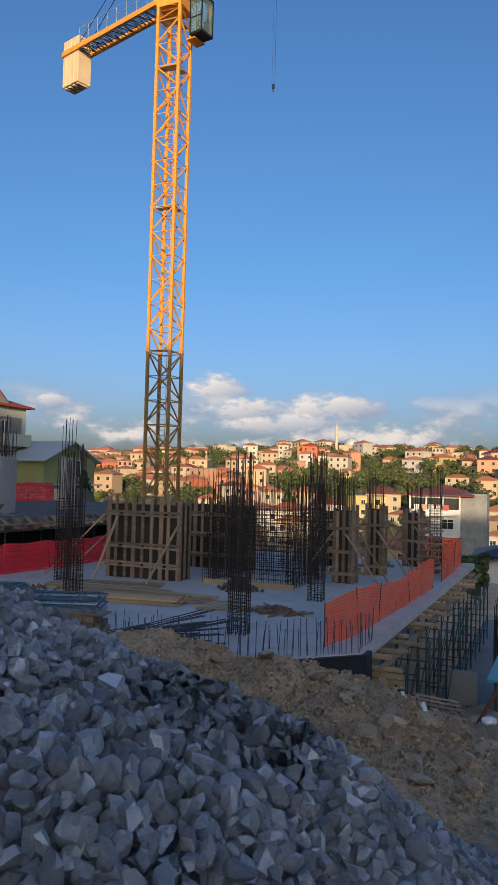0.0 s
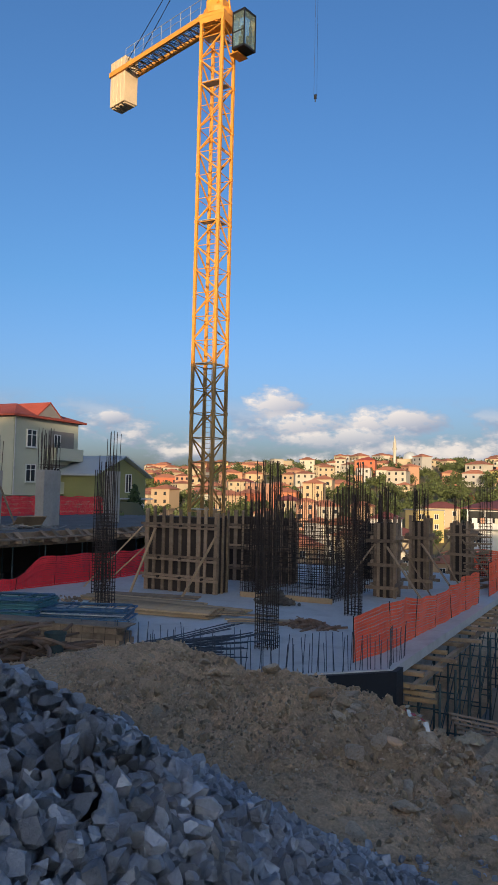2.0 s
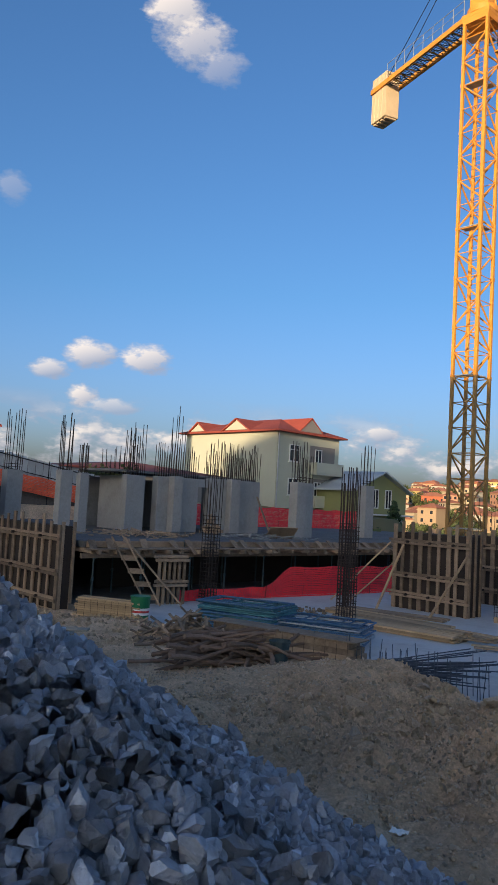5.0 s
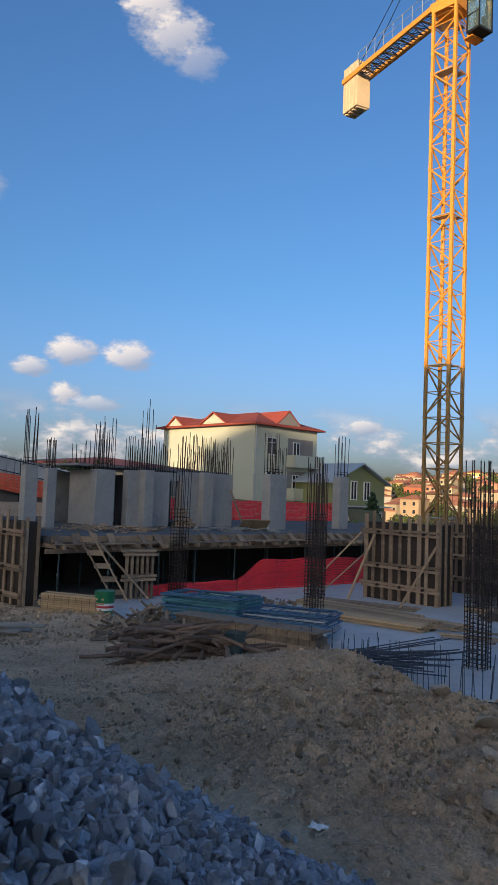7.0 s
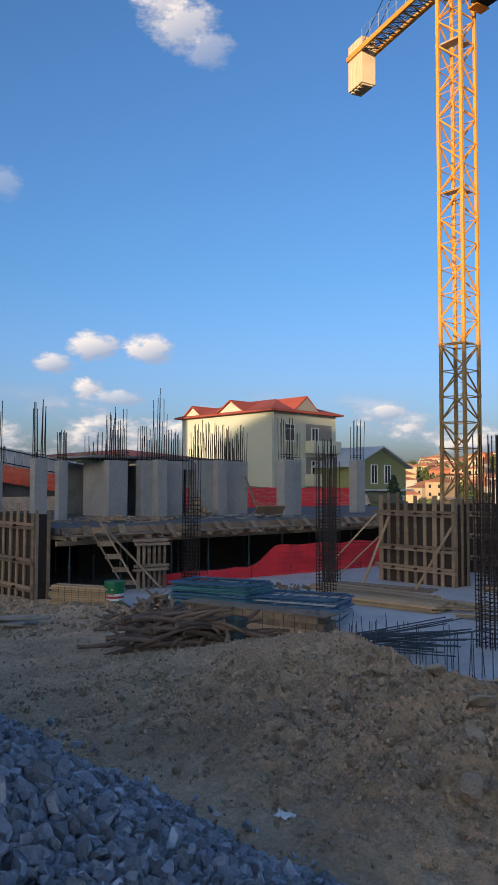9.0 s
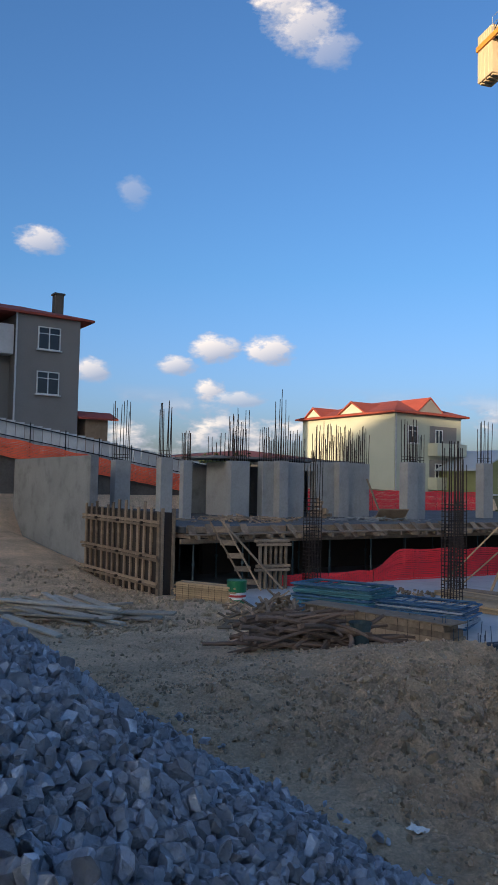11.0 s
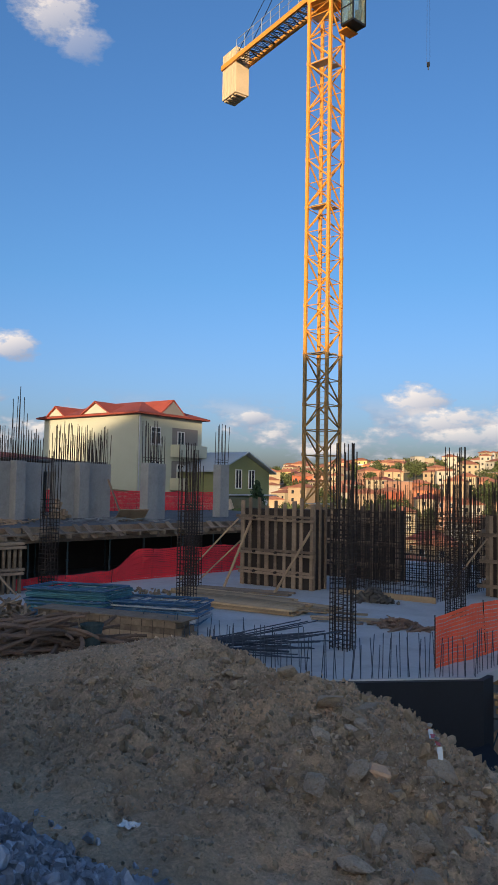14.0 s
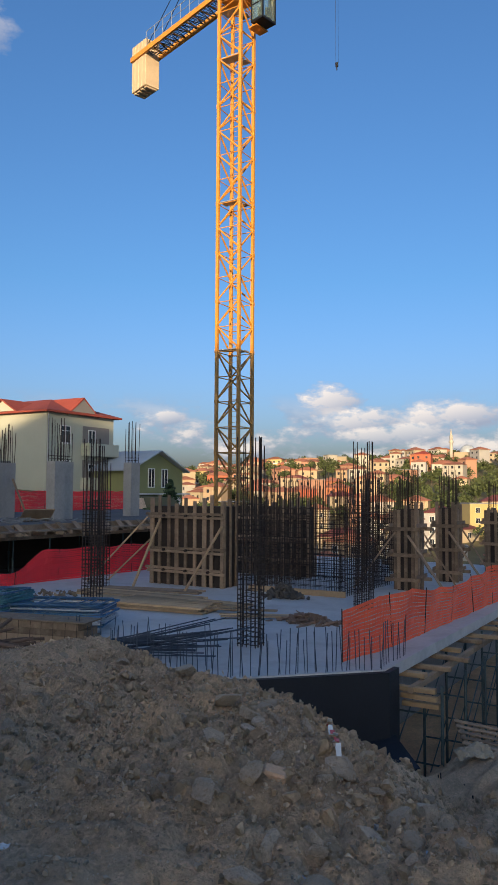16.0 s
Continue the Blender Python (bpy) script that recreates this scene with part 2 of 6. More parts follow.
M_LEAF_D = material("conifer_foliage", (0.03, 0.06, 0.025), 0.8, 0.4, 0.5, 5, 0.0, rnd=0.4, island=True)
M_BARK = material("bark", (0.10, 0.075, 0.05), 0.95, 0.3, 3, 20, 0.5)
M_WALLS = [material("house_" + n, c, 0.9, 0.12, 0.15, 3, 0.05, rnd=0.12) for n, c in (
    ("orange", (0.50, 0.19, 0.10)), ("salmon", (0.48, 0.26, 0.17)), ("cream", (0.46, 0.37, 0.25)), ("white", (0.47, 0.43, 0.36)),
    ("yellow", (0.54, 0.42, 0.18)), ("brick", (0.45, 0.13, 0.07)), ("sand", (0.46, 0.33, 0.21)), ("grey", (0.42, 0.40, 0.38)))]

M_GLASS = bpy.data.materials.new("window_glass")
M_GLASS.use_nodes = True
gb = M_GLASS.node_tree.nodes["Principled BSDF"]
gb.inputs["Base Color"].default_value, gb.inputs["Roughness"].default_value = (0.03, 0.035, 0.045, 1), 0.06
M_CABGLASS = bpy.data.materials.new("cab_glass")
M_CABGLASS.use_nodes = True
cb = M_CABGLASS.node_tree.nodes["Principled BSDF"]
cb.inputs["Base Color"].default_value, cb.inputs["Roughness"].default_value, cb.inputs["Transmission Weight"].default_value = (0.55, 0.75, 0.68, 1), 0.03, 0.85

# ---- building tools ----
R = random.Random(7)


def box(bm, c, s, m=None):
    """A box with its centre and size, laid through the matrix m."""
    mat = Matrix.Translation(c) @ Matrix.Diagonal((*s, 1))
    return bmesh.ops.create_cube(bm, size=1.0, matrix=(m @ mat) if m else mat)["verts"]


def rod(bm, a, b, r, n=6, r2=None):
    """A round bar from a to b."""
    a, b = Vector(a), Vector(b)
    d = b - a
    mat = Matrix.Translation((a + b) / 2) @ d.to_track_quat("Z", "Y").to_matrix().to_4x4()
    bmesh.ops.create_cone(bm, cap_ends=True, segments=n, radius1=r, radius2=r if r2 is None else r2, depth=d.length, matrix=mat)


def beam(bm, a, b, w, h, up=(0, 0, 1)):
    """A squared bar from a to b, w wide and h high."""
    a, b = Vector(a), Vector(b)
    d = (b - a)
    x = d.normalized()
    side = Vector(up).cross(x)
    side = side.normalized() if side.length > 1e-4 else Vector((1, 0, 0))
    u = x.cross(side)
    rot = Matrix((x, side, u)).transposed().to_4x4()
    box(bm, (0, 0, 0), (d.length, w, h), Matrix.Translation((a + b) / 2) @ rot)


def bevel(bm, w=0.01):
    bmesh.ops.bevel(bm, geom=list(bm.edges), offset=w, segments=1, affect="EDGES")


def mesh(name, bm, material_):
    me = bpy.data.meshes.new(name)
    bm.to_mesh(me)
    bm.free()
    me.materials.append(material_)
    return me


def thing(name, label, category, at=(0, 0, 0), rz=0.0, group="", kind=""):
    ob = new(name)
    ob.matrix_world = pose(*at, 0, 0, rz)
    return tagged(ob, label, category, group, kind)


def part(name, bm, material_, parent, label=""):
    me = bm if isinstance(bm, bpy.types.Mesh) else mesh(name, bm, material_)
    ob = new(name, me)
    ob.parent = parent
    return tagged(ob, label) if label else ob


def solid(name, bm, material_, label, category, group="", kind=""):
    return tagged(new(name, mesh(name, bm, material_)), label, category, group, kind)


def put(name, me, parent, m, label=""):
    """One more piece on a shared mesh, at the pose m under its parent."""
    ob = part(name, me, None, parent, label)
    ob.matrix_local = m
    return ob


def unit(maker, material_, name="piece"):
    bm = bmesh.new()
    maker(bm)
    return mesh(name, bm, material_)


def rod_mesh(name, length, r, material_, n=6):
    return unit(lambda bm: rod(bm, (0, 0, 0), (0, 0, length), r, n), material_, name)


def plank_mesh(name, length, w, h, material_, bev=0.006):
    def make(bm):
        box(bm, (0, 0, 0), (length, w, h))
        if bev:
            bevel(bm, bev)
    return unit(make, material_, name)


def along(a, b, up=(0, 0, 1)):
    """The pose that lays a piece's x axis from a towards b, at the middle."""
    a, b = Vector(a), Vector(b)
    x = (b - a).normalized()
    side = Vector(up).cross(x)
    side = side.normalized() if side.length > 1e-4 else Vector((0, 1, 0))
    m = Matrix((x, side, x.cross(side))).transposed().to_4x4()
    m.translation = (a + b) / 2
    return m


def fbm(x, y, s, o=4):
    return noise.fractal((x * s, y * s, 3.7), 0.9, 2.1, o)


def smooth(a, b, v):
    u = min(1.0, max(0.0, (v - a) / (b - a)))
    return u * u * (3 - 2 * u)


def lerp_table(table, v):
    if v <= table[0][0]:
        return table[0][1]
    for (a, p), (b, q) in zip(table, table[1:]):
        if v <= b:
            return p + (q - p) * (v - a) / (b - a)
    return table[-1][1]


# ---- the lie of the land ----
PIT = -3.3


def hill(x, y):
    """The valley past the site and the slope on its far side."""
    r = math.hypot(x, y)
    a = math.degrees(math.atan2(x, max(y, 1e-3) if y > 0 else 1e-3))
    low = -4.0 - 9.0 * smooth(45, 130, r)
    top = lerp_table([(-90, 4), (-60, 5), (-47, 7), (-38, 12), (-33, 17), (-26, 23), (-18, 25), (-10, 25), (0, 27), (20, 27)], a)
    rise = smooth(150, 620, r) ** 0.8
    return low + (top - low) * rise + 3.0 * fbm(x, y, 0.008) * smooth(90, 250, r)


def track(x, y):
    """The dirt road, the heap at its edge and the fall into the pit."""
    base = lerp_table([(-40, 1.6), (-30, 0.6), (-24, -0.25), (-19, -0.15), (-16, 0.2), (-12, 0.45), (-9, 0.62), (-6, 0.98), (-4.4, 1.06), (-3.2, 1.10), (-1.8, 1.16), (-0.6, 1.0), (0.5, 0.95), (3, 1.2), (9, 1.6)], x)
    base += 0.35 * smooth(5.5, 2.0, y)
    heap = 0.17 * math.exp(-((x + 6.1) / 1.4) ** 2 - ((y - 11.0) / 1.5) ** 2) + 0.12 * math.exp(-((x + 2.3) / 1.0) ** 2 - ((y - 8.6) / 0.9) ** 2)
    heap += 0.12 * math.exp(-((x + 15.3) / 1.6) ** 2 - ((y - 12.6) / 0.9) ** 2)
    edge = lerp_table([(-30, 13.4), (-14, 13.2), (-10, 12.4), (-8, 12.3), (-6, 11.9), (-4, 10.8), (-3, 10.5), (-2.2, 10.2), (-1.8, 9.85), (-1.2, 9.2), (-0.6, 8.8), (0, 8.6), (2, 8.3), (8, 8.4)], x)
    depth = lerp_table([(-30, -0.3), (-9.5, -0.15), (-7.5, -0.3), (-6, -1.4), (-4.5, -2.4), (-3.6, -2.2), (-2.9, -1.6), (-1, -1.15), (8, -0.95)], x)
    if x > -3.4:
        depth -= 0.2 * max(0.0, y - 17.5)
        depth = max(depth, -3.3)
    run = lerp_table([(-30, 3.0), (-9, 3.2), (-7, 3.5), (-5, 5.3), (-3.5, 6.5), (-2.5, 5.4), (-1.9, 4.2), (-1, 4.0), (8, 4.4)], x)
    u = min(1.0, max(0.0, (y - edge) / run))
    z = base + heap + (depth - base - heap) * (u if x > -7 else smooth(0, 1, u))
    heapy = smooth(-7.5, -4, x) * smooth(6.2, 8.2, y)
    lumps = (0.07 * (abs(fbm(x, y, 1.9)) - 0.3) + 0.06 * (0.35 - abs(fbm(x + 7, y, 4.2))) + 0.05 * (0.3 - abs(fbm(x, y + 3, 8.5))))
    return z + (0.05 + 0.07 * heapy) * fbm(x, y, 0.9) + lumps * (0.6 + 2.2 * heapy)


def gravel(x, y):
    crest = lerp_table([(-9, 3.0), (-2.3, 3.08), (-0.5, 2.58), (0.3, 2.1), (1.3, 1.66), (2.5, 1.5)], x)
    foot = lerp_table([(-12, 6.3), (-6, 6.0), (-3.5, 5.88), (-1.5, 5.9), (-0.4, 5.68), (0.6, 5.0), (2, 4.4)], x) + 0.12 * fbm(x, y, 0.8)
    u = min(1.0, max(-0.4, (foot - y) / 2.55))
    hump = 0.25 * smooth(3.7, 2.0, y) * smooth(0.6, 1.9, y) * smooth(0.1, -0.8, x)
    return 1.28 + hump + (crest - 1.28) * (u if u < 0.85 else 0.85 + 0.15 * smooth(0.85, 1.15, u) * 2) + 0.05 * fbm(x, y, 1.1)


def ground_z(x, y):
    near = track(x, y)
    if -38 < x < -3.2 and y > 15.5:
        near = min(near, PIT)
    if x >= -3.2 and y > 13:
        near = PIT + 0.25 * fbm(x, y, 0.5) + 2.2 * smooth(3.5, 9, x) + 0.35 * math.exp(-((x + 1.7) / 1.3) ** 2 - ((y - 19.0) / 2.2) ** 2) + 0.2 * fbm(x, y, 1.6)
        near = max(near, track(x, y))
    far = hill(x, y)
    r = math.hypot(x + 8, y - 18)
    z = near + (far - near) * smooth(32, 70, r) if y > 0 else near
    if x < -37:
        z = max(z, 2.6 + 0.06 * (-37 - x)) if y < 60 else z
    return z

# ---- ground: one sheet to the horizon ----
def axis_lines(lo, a, b, hi, fine_step, grow=1.16):
    v, out, step = a, [], fine_step
    while v > lo:
        step = min(step * grow, 40)
        v -= step
        out.append(v)
    out = out[::-1]
    n = int(round((b - a) / fine_step))
    out += [a + (b - a) * i / n for i in range(n + 1)]
    v, step = b, fine_step
    while v < hi:
        step = min(step * grow, 40)
        v += step
        out.append(v)
    return out


xs, ys = axis_lines(-900, -8.0, 2.0, 700, 0.05, 1.1), axis_lines(-160, 5.4, 12.4, 1500, 0.05, 1.1)
gv = [(x, y, ground_z(x, y)) for y in ys for x in xs]
nx = len(xs)
gf = [(j * nx + i, j * nx + i + 1, (j + 1) * nx + i + 1, (j + 1) * nx + i) for j in range(len(ys) - 1) for i in range(nx - 1)]
gm = bpy.data.meshes.new("ground")
gm.from_pydata(gv, [], gf)
gm.materials.append(M_DIRT)
M_GRASS = material("dry_grass_hill", (0.17, 0.145, 0.065), 0.95, 0.4, 0.03, 0.4, 0.0, stain=(0.16, 0.12, 0.06), stain_amt=0.5)
gm.materials.append(M_GRASS)
for p in gm.polygons:
    c = p.center
    p.use_smooth = True
    if math.hypot(c.x + 8, c.y - 18) > 45:
        p.material_index = 1
tagged(new("ground", gm), "bare brown dirt track falling to a pit, grassy hillside beyond", "ground", kind="structure")

# ---- the basement slab with its cut corner, and the tarred wall under its edge ----
def prism(outline, z0, z1):
    bm = bmesh.new()
    lo = [bm.verts.new((x, y, z0)) for x, y in outline]
    hi = [bm.verts.new((x, y, z1)) for x, y in outline]
    bm.faces.new(hi)
    bm.faces.new(lo[::-1])
    n = len(outline)
    for i in range(n):
        bm.faces.new((lo[i], lo[(i + 1) % n], hi[(i + 1) % n], hi[i]))
    bmesh.ops.recalc_face_normals(bm, faces=list(bm.faces))
    return bm


SLAB = [(-19.3, 14.6), (-6.15, 14.6), (-3.85, 16.9), (-3.85, 38.5), (-19.3, 38.5)]
solid("concrete_slab", prism(SLAB, -0.22, 0.0), M_SLAB, "pale grey fresh concrete floor slab with puddle stains", "slab", kind="structure")
# floor darkened in colour to stand for the shade under the deck
solid("under_deck_floor", prism([(-36, 14.6), (-19.3, 14.6), (-19.3, 46), (-36, 46)], -0.22, 0.0), M_DECK, "dirty concrete floor under the raised deck, darkened to stand for shade", "floor", kind="structure")
wall_out = [(-9, 14.48), (-6.1, 14.48), (-3.74, 16.84), (-3.74, 17.35), (-3.846, 17.35), (-3.846, 16.89), (-6.148, 14.588), (-9, 14.588)]
solid("basement_wall", prism(wall_out, PIT - 0.3, -0.025), M_TAR, "black bitumen-coated basement wall under the slab edge", "wall", kind="structure")
bm = prism([(-5.6, 14.3), (-4.4, 14.7), (-3.0, 16.3), (-3.7, 17.0), (-5.4, 15.2)], -2.4, -1.15)
for v in bm.verts:
    if v.co.z > -2 and v.co.y < 16.8:
        v.co.z -= 0.25
solid("membrane_apron", bm, M_TAR, "black membrane-covered footing step below the wall", "footing", kind="structure")
# shade behind the props is put into the darker concrete
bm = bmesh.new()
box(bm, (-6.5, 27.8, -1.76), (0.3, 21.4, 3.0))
solid("basement_wall_inner", bm, M_CONC_DK, "grey concrete basement wall behind the props, darkened in colour for shade", "wall", kind="structure")
bm = bmesh.new()
box(bm, (1.2, 29.5, PIT + 0.10), (9.6, 24.0, 0.3))
solid("lower_floor", bm, M_CONC_DK, "dusty grey concrete floor at the bottom of the pit", "floor", kind="structure")
bm = bmesh.new()
box(bm, (-2.75, 25.2, PIT + 0.75), (0.9, 0.25, 1.0))
solid("low_wall", bm, M_CONC, "low grey concrete wall in the pit", "wall", kind="structure")
bm = bmesh.new()
for z, h in ((-0.05, 0.0),):
    pts = [(-1.49, 19.25, -0.82), (2.2, 19.25, -0.6), (2.2, 26.6, -0.6), (-1.45, 26.6, -0.82)]
    lo = [bm.verts.new((x, y, zz - 0.06)) for x, y, zz in pts]
    hi = [bm.verts.new(p) for p in pts]
    bm.faces.new(hi), bm.faces.new(lo[::-1])
    for i in range(4):
        bm.faces.new((lo[i], lo[(i + 1) % 4], hi[(i + 1) % 4], hi[i]))
teal = thing("site_shelter", "turquoise sheet roof of a low shelter in the pit", "shelter")
part("roof", bm, M_TEAL, teal)
for px_, py_ in ((-1.3, 19.5), (2.0, 19.5), (-1.3, 26.4), (2.0, 26.4)):
    bm = bmesh.new()
    rod(bm, (px_, py_, PIT + 0.2), (px_, py_, -0.86), 0.05)
    part("post", bm, M_PROP, teal)

# ---- the raised deck on the far left: slab, edge forms, joists, props ----
DZ = 1.95
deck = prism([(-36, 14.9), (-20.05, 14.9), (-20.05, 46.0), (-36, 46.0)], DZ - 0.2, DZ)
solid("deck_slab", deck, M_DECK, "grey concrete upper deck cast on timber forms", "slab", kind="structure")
# walls added in dark ply to deepen the shade under the deck
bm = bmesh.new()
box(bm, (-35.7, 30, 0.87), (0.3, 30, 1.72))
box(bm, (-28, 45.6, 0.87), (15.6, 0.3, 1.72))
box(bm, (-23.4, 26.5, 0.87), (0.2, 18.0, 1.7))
solid("deck_back_wall", bm, M_PLY, "dark boarded walls added to stand for shade under the deck", "wall", kind="structure")
deck_form = thing("deck_formwork", "grey weathered timber edge formwork with joists under the deck", "formwork")
J = plank_mesh("joist", 2.4, 0.09, 0.13, M_WOOD)
K = plank_mesh("bracket", 0.74, 0.24, 0.03, M_WOOD)
E_ = plank_mesh("edge_board", 3.9, 0.03, 0.2, M_WOOD)
S_ = plank_mesh("stringer", 5.2, 0.1, 0.14, M_WOOD)
for i in range(38):
    y = 15.0 + i * 0.66 + R.uniform(-0.06, 0.06)
    put("joist", J, deck_form, pose(-20.35 + R.uniform(-0.15, 0.15), y, DZ - 0.29, 0, 0, R.uniform(-2, 2)))
    if i % 3 != 1 or R.random() < 0.5:
        put("bracket", K, deck_form, pose(-19.62 + R.uniform(-0.05, 0.05), y + R.uniform(-0.15, 0.15), DZ - 0.16, 0, 36 + R.uniform(-9, 9), R.uniform(-18, 18)))
for i in range(6):
    put("edge_board", E_, deck_form, pose(-20.0, 16.9 + i * 3.95, DZ - 0.09 + R.uniform(-0.01, 0.01), 0, 0, 90))
for row in (-19.75, -22.2, -24.6):
    for i in range(5):
        put("stringer", S_, deck_form, pose(row, 17.2 + i * 5.1, DZ - 0.43, 0, 0, 90 + R.uniform(-0.6, 0.6)))
WK = plank_mesh("walkway_board", 4.0, 0.24, 0.04, M_WOOD)
for i in range(11):
    put("walkway_board", WK, deck_form, pose(-19.45 - 0.25 * (i % 2), 16.6 + i * 2.15, DZ - 0.21 + 0.012 * (i % 2), 0, 0, 90 + R.uniform(-1.5, 1.5)))
def steel_prop(x, y, z0, z1, group):
    p = thing("steel_prop", "dark rusty steel shoring prop", "prop", (x, y, z0), group=group)
    h = z1 - z0
    bm = bmesh.new()
    rod(bm, (0, 0, 0.01), (0, 0, h * 0.55), 0.034, 8)
    part("outer_tube", bm, M_PROP, p)
    bm = bmesh.new()
    rod(bm, (0, 0, h * 0.55), (0, 0, h - 0.01), 0.026, 8)
    part("inner_tube", bm, M_PROP, p)
    bm = bmesh.new()
    box(bm, (0, 0, 0.006), (0.14, 0.14, 0.012))
    part("base_plate", bm, M_PROP, p)
    bm = bmesh.new()
    box(bm, (0, 0, h - 0.006), (0.14, 0.14, 0.012))
    part("head_plate", bm, M_PROP, p)
    bm = bmesh.new()
    rod(bm, (0, 0, h * 0.52), (0, 0, h * 0.58), 0.05, 8)
    part("collar", bm, M_PROP, p)
    return p


for row in (-19.75, -22.2, -24.6):
    for i in range(13):
        steel_prop(row, 15.3 + i * 1.85 + R.uniform(-0.3, 0.3), 0.0, DZ - 0.5, "props under the deck")

# columns and core walls standing on the deck
def starter_bars(parent, x0, y0, x1, y1, z, nx_, ny_, h, material_=None, jitter=0.25):
    """Upright bars round a rectangle, ringed near the foot."""
    me = {}
    pts = [(x0 + (x1 - x0) * i / max(1, nx_ - 1), y) for i in range(nx_) for y in (y0, y1)]
    pts += [(x, y0 + (y1 - y0) * j / max(1, ny_ - 1)) for j in range(1, ny_ - 1) for x in (x0, x1)]
    for k, (x, y) in enumerate(pts):
        hh = round(h * (1 + R.uniform(-jitter, jitter) * 0.5), 1)
        if hh not in me:
            me[hh] = rod_mesh("starter_bar", hh, 0.016, material_ or M_REBAR, 5)
        put("starter_bar", me[hh], parent, pose(x, y, z - 0.02, R.uniform(-1.3, 1.3), R.uniform(-1.3, 1.3), 0))


def concrete_column(x0, y0, x1, y1, z0, z1, bars=(3, 3, 1.4), label="grey cast concrete column with tall starter bars"):
    c = thing("concrete_column", label, "column", ((x0 + x1) / 2, (y0 + y1) / 2, z0), group="columns on the deck")
    bm = bmesh.new()
    hx, hy = (x1 - x0) / 2, (y1 - y0) / 2
    box(bm, (0, 0, (z1 - z0) / 2), (2 * hx, 2 * hy, z1 - z0))
    bevel(bm, 0.015)
    part("shaft", bm, M_CONC, c)
    if bars:
        starter_bars(c, -hx + 0.06, -hy + 0.06, hx - 0.06, hy - 0.06, z1 - z0, *bars)
        ring = bmesh.new()
        for z in (0.12, 0.24):
            for a, b in (((-1, -1), (1, -1)), ((1, -1), (1, 1)), ((1, 1), (-1, 1)), ((-1, 1), (-1, -1))):
                rod(ring, (a[0] * (hx - 0.05), a[1] * (hy - 0.05), z1 - z0 + z), (b[0] * (hx - 0.05), b[1] * (hy - 0.05), z1 - z0 + z), 0.007, 4)
        part("ties", ring, M_REBAR, c)
    return c


concrete_column(-22.75, 15.25, -22.4, 15.72, DZ, 4.2, (3, 3, 1.9))
concrete_column(-25.25, 17.55, -24.95, 17.95, DZ, 4.22, (3, 3, 1.2))
concrete_column(-23.3, 27.5, -22.8, 28.15, DZ, 4.47, (3, 4, 1.75))
concrete_column(-23.6, 28.3, -23.1, 28.95, DZ, 4.47, (3, 3, 1.3))
concrete_column(-24.0, 33.4, -23.5, 34.1, DZ, 4.62, (3, 3, 1.9))
concrete_column(-29.0, 16.3, -28.5, 17.0, DZ, 4.25, (3, 3, 2.4))


def core_wall(name, x0, y0, x1, y1, z0, z1, n, h):
    c = thing(name, "grey cast concrete core wall with starter bars on top", "wall", ((x0 + x1) / 2, (y0 + y1) / 2, z0), group="core walls on the deck")
    bm = bmesh.new()
    hx, hy = (x1 - x0) / 2, (y1 - y0) / 2
    box(bm, (0, 0, (z1 - z0) / 2), (2 * hx, 2 * hy, z1 - z0))
    bevel(bm, 0.015)
    part("shaft", bm, M_CONC, c)
    nx_, ny_ = (n, 2) if hx > hy else (2, n)
    starter_bars(c, -hx + 0.05, -hy + 0.05, hx - 0.05, hy - 0.05, z1 - z0, nx_, ny_, h, jitter=0.6)


core_wall("core_wall", -26.3, 20.35, -25.9, 21.3, DZ, 4.32, 9, 1.75)
core_wall("core_wall", -29.0, 21.0, -26.4, 21.3, DZ, 4.32, 8, 1.0)
core_wall("core_wall", -26.35, 22.0, -25.95, 24.3, DZ, 4.36, 18, 1.2)
core_wall("core_wall", -26.1, 22.6, -25.55, 23.1, DZ, 4.40, 4, 2.4)
core_wall("core_wall", -26.35, 24.95, -25.95, 28.2, DZ, 4.44, 26, 1.45)
core_wall("core_wall", -25.95, 26.0, -25.6, 26.6, DZ, 4.46, 3, 1.1)
core_wall("core_wall", -30.0, 27.9, -26.4, 28.2, DZ, 4.44, 14, 1.0)
bm = bmesh.new()
box(bm, (-26.15, 24.62, 4.18), (0.36, 0.62, 0.36))
solid("door_lintel", bm, M_CONC, "grey concrete lintel over the core doorway", "lintel", kind="structure")
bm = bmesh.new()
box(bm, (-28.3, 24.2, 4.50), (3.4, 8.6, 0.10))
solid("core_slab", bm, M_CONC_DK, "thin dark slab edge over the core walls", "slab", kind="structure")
# darker copy of the core concrete, its shade put into the colour
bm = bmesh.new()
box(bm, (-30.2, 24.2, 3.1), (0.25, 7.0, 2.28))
solid("core_back_wall", bm, M_CONC_DK, "back wall of the concrete core, darkened in colour for shade", "wall", kind="structure")

# the concrete wall and formwork at the track's end
bm = bmesh.new()
box(bm, (-31.8, 14.75, 1.95), (9.6, 0.35, 4.8))
bevel(bm, 0.02)
solid("retaining_wall", bm, M_CONC_DK, "long smooth grey concrete retaining wall", "wall", kind="structure")

# ---- formwork panels ----
STUD_M = {}
def stud(length, w=0.1, h=0.06, new_wood=False):
    key = (round(length, 1), w, h, new_wood)
    if key not in STUD_M:
        STUD_M[key] = plank_mesh("stud", key[0], w, h, M_WOOD_Y if new_wood else M_WOOD)
    return STUD_M[key]


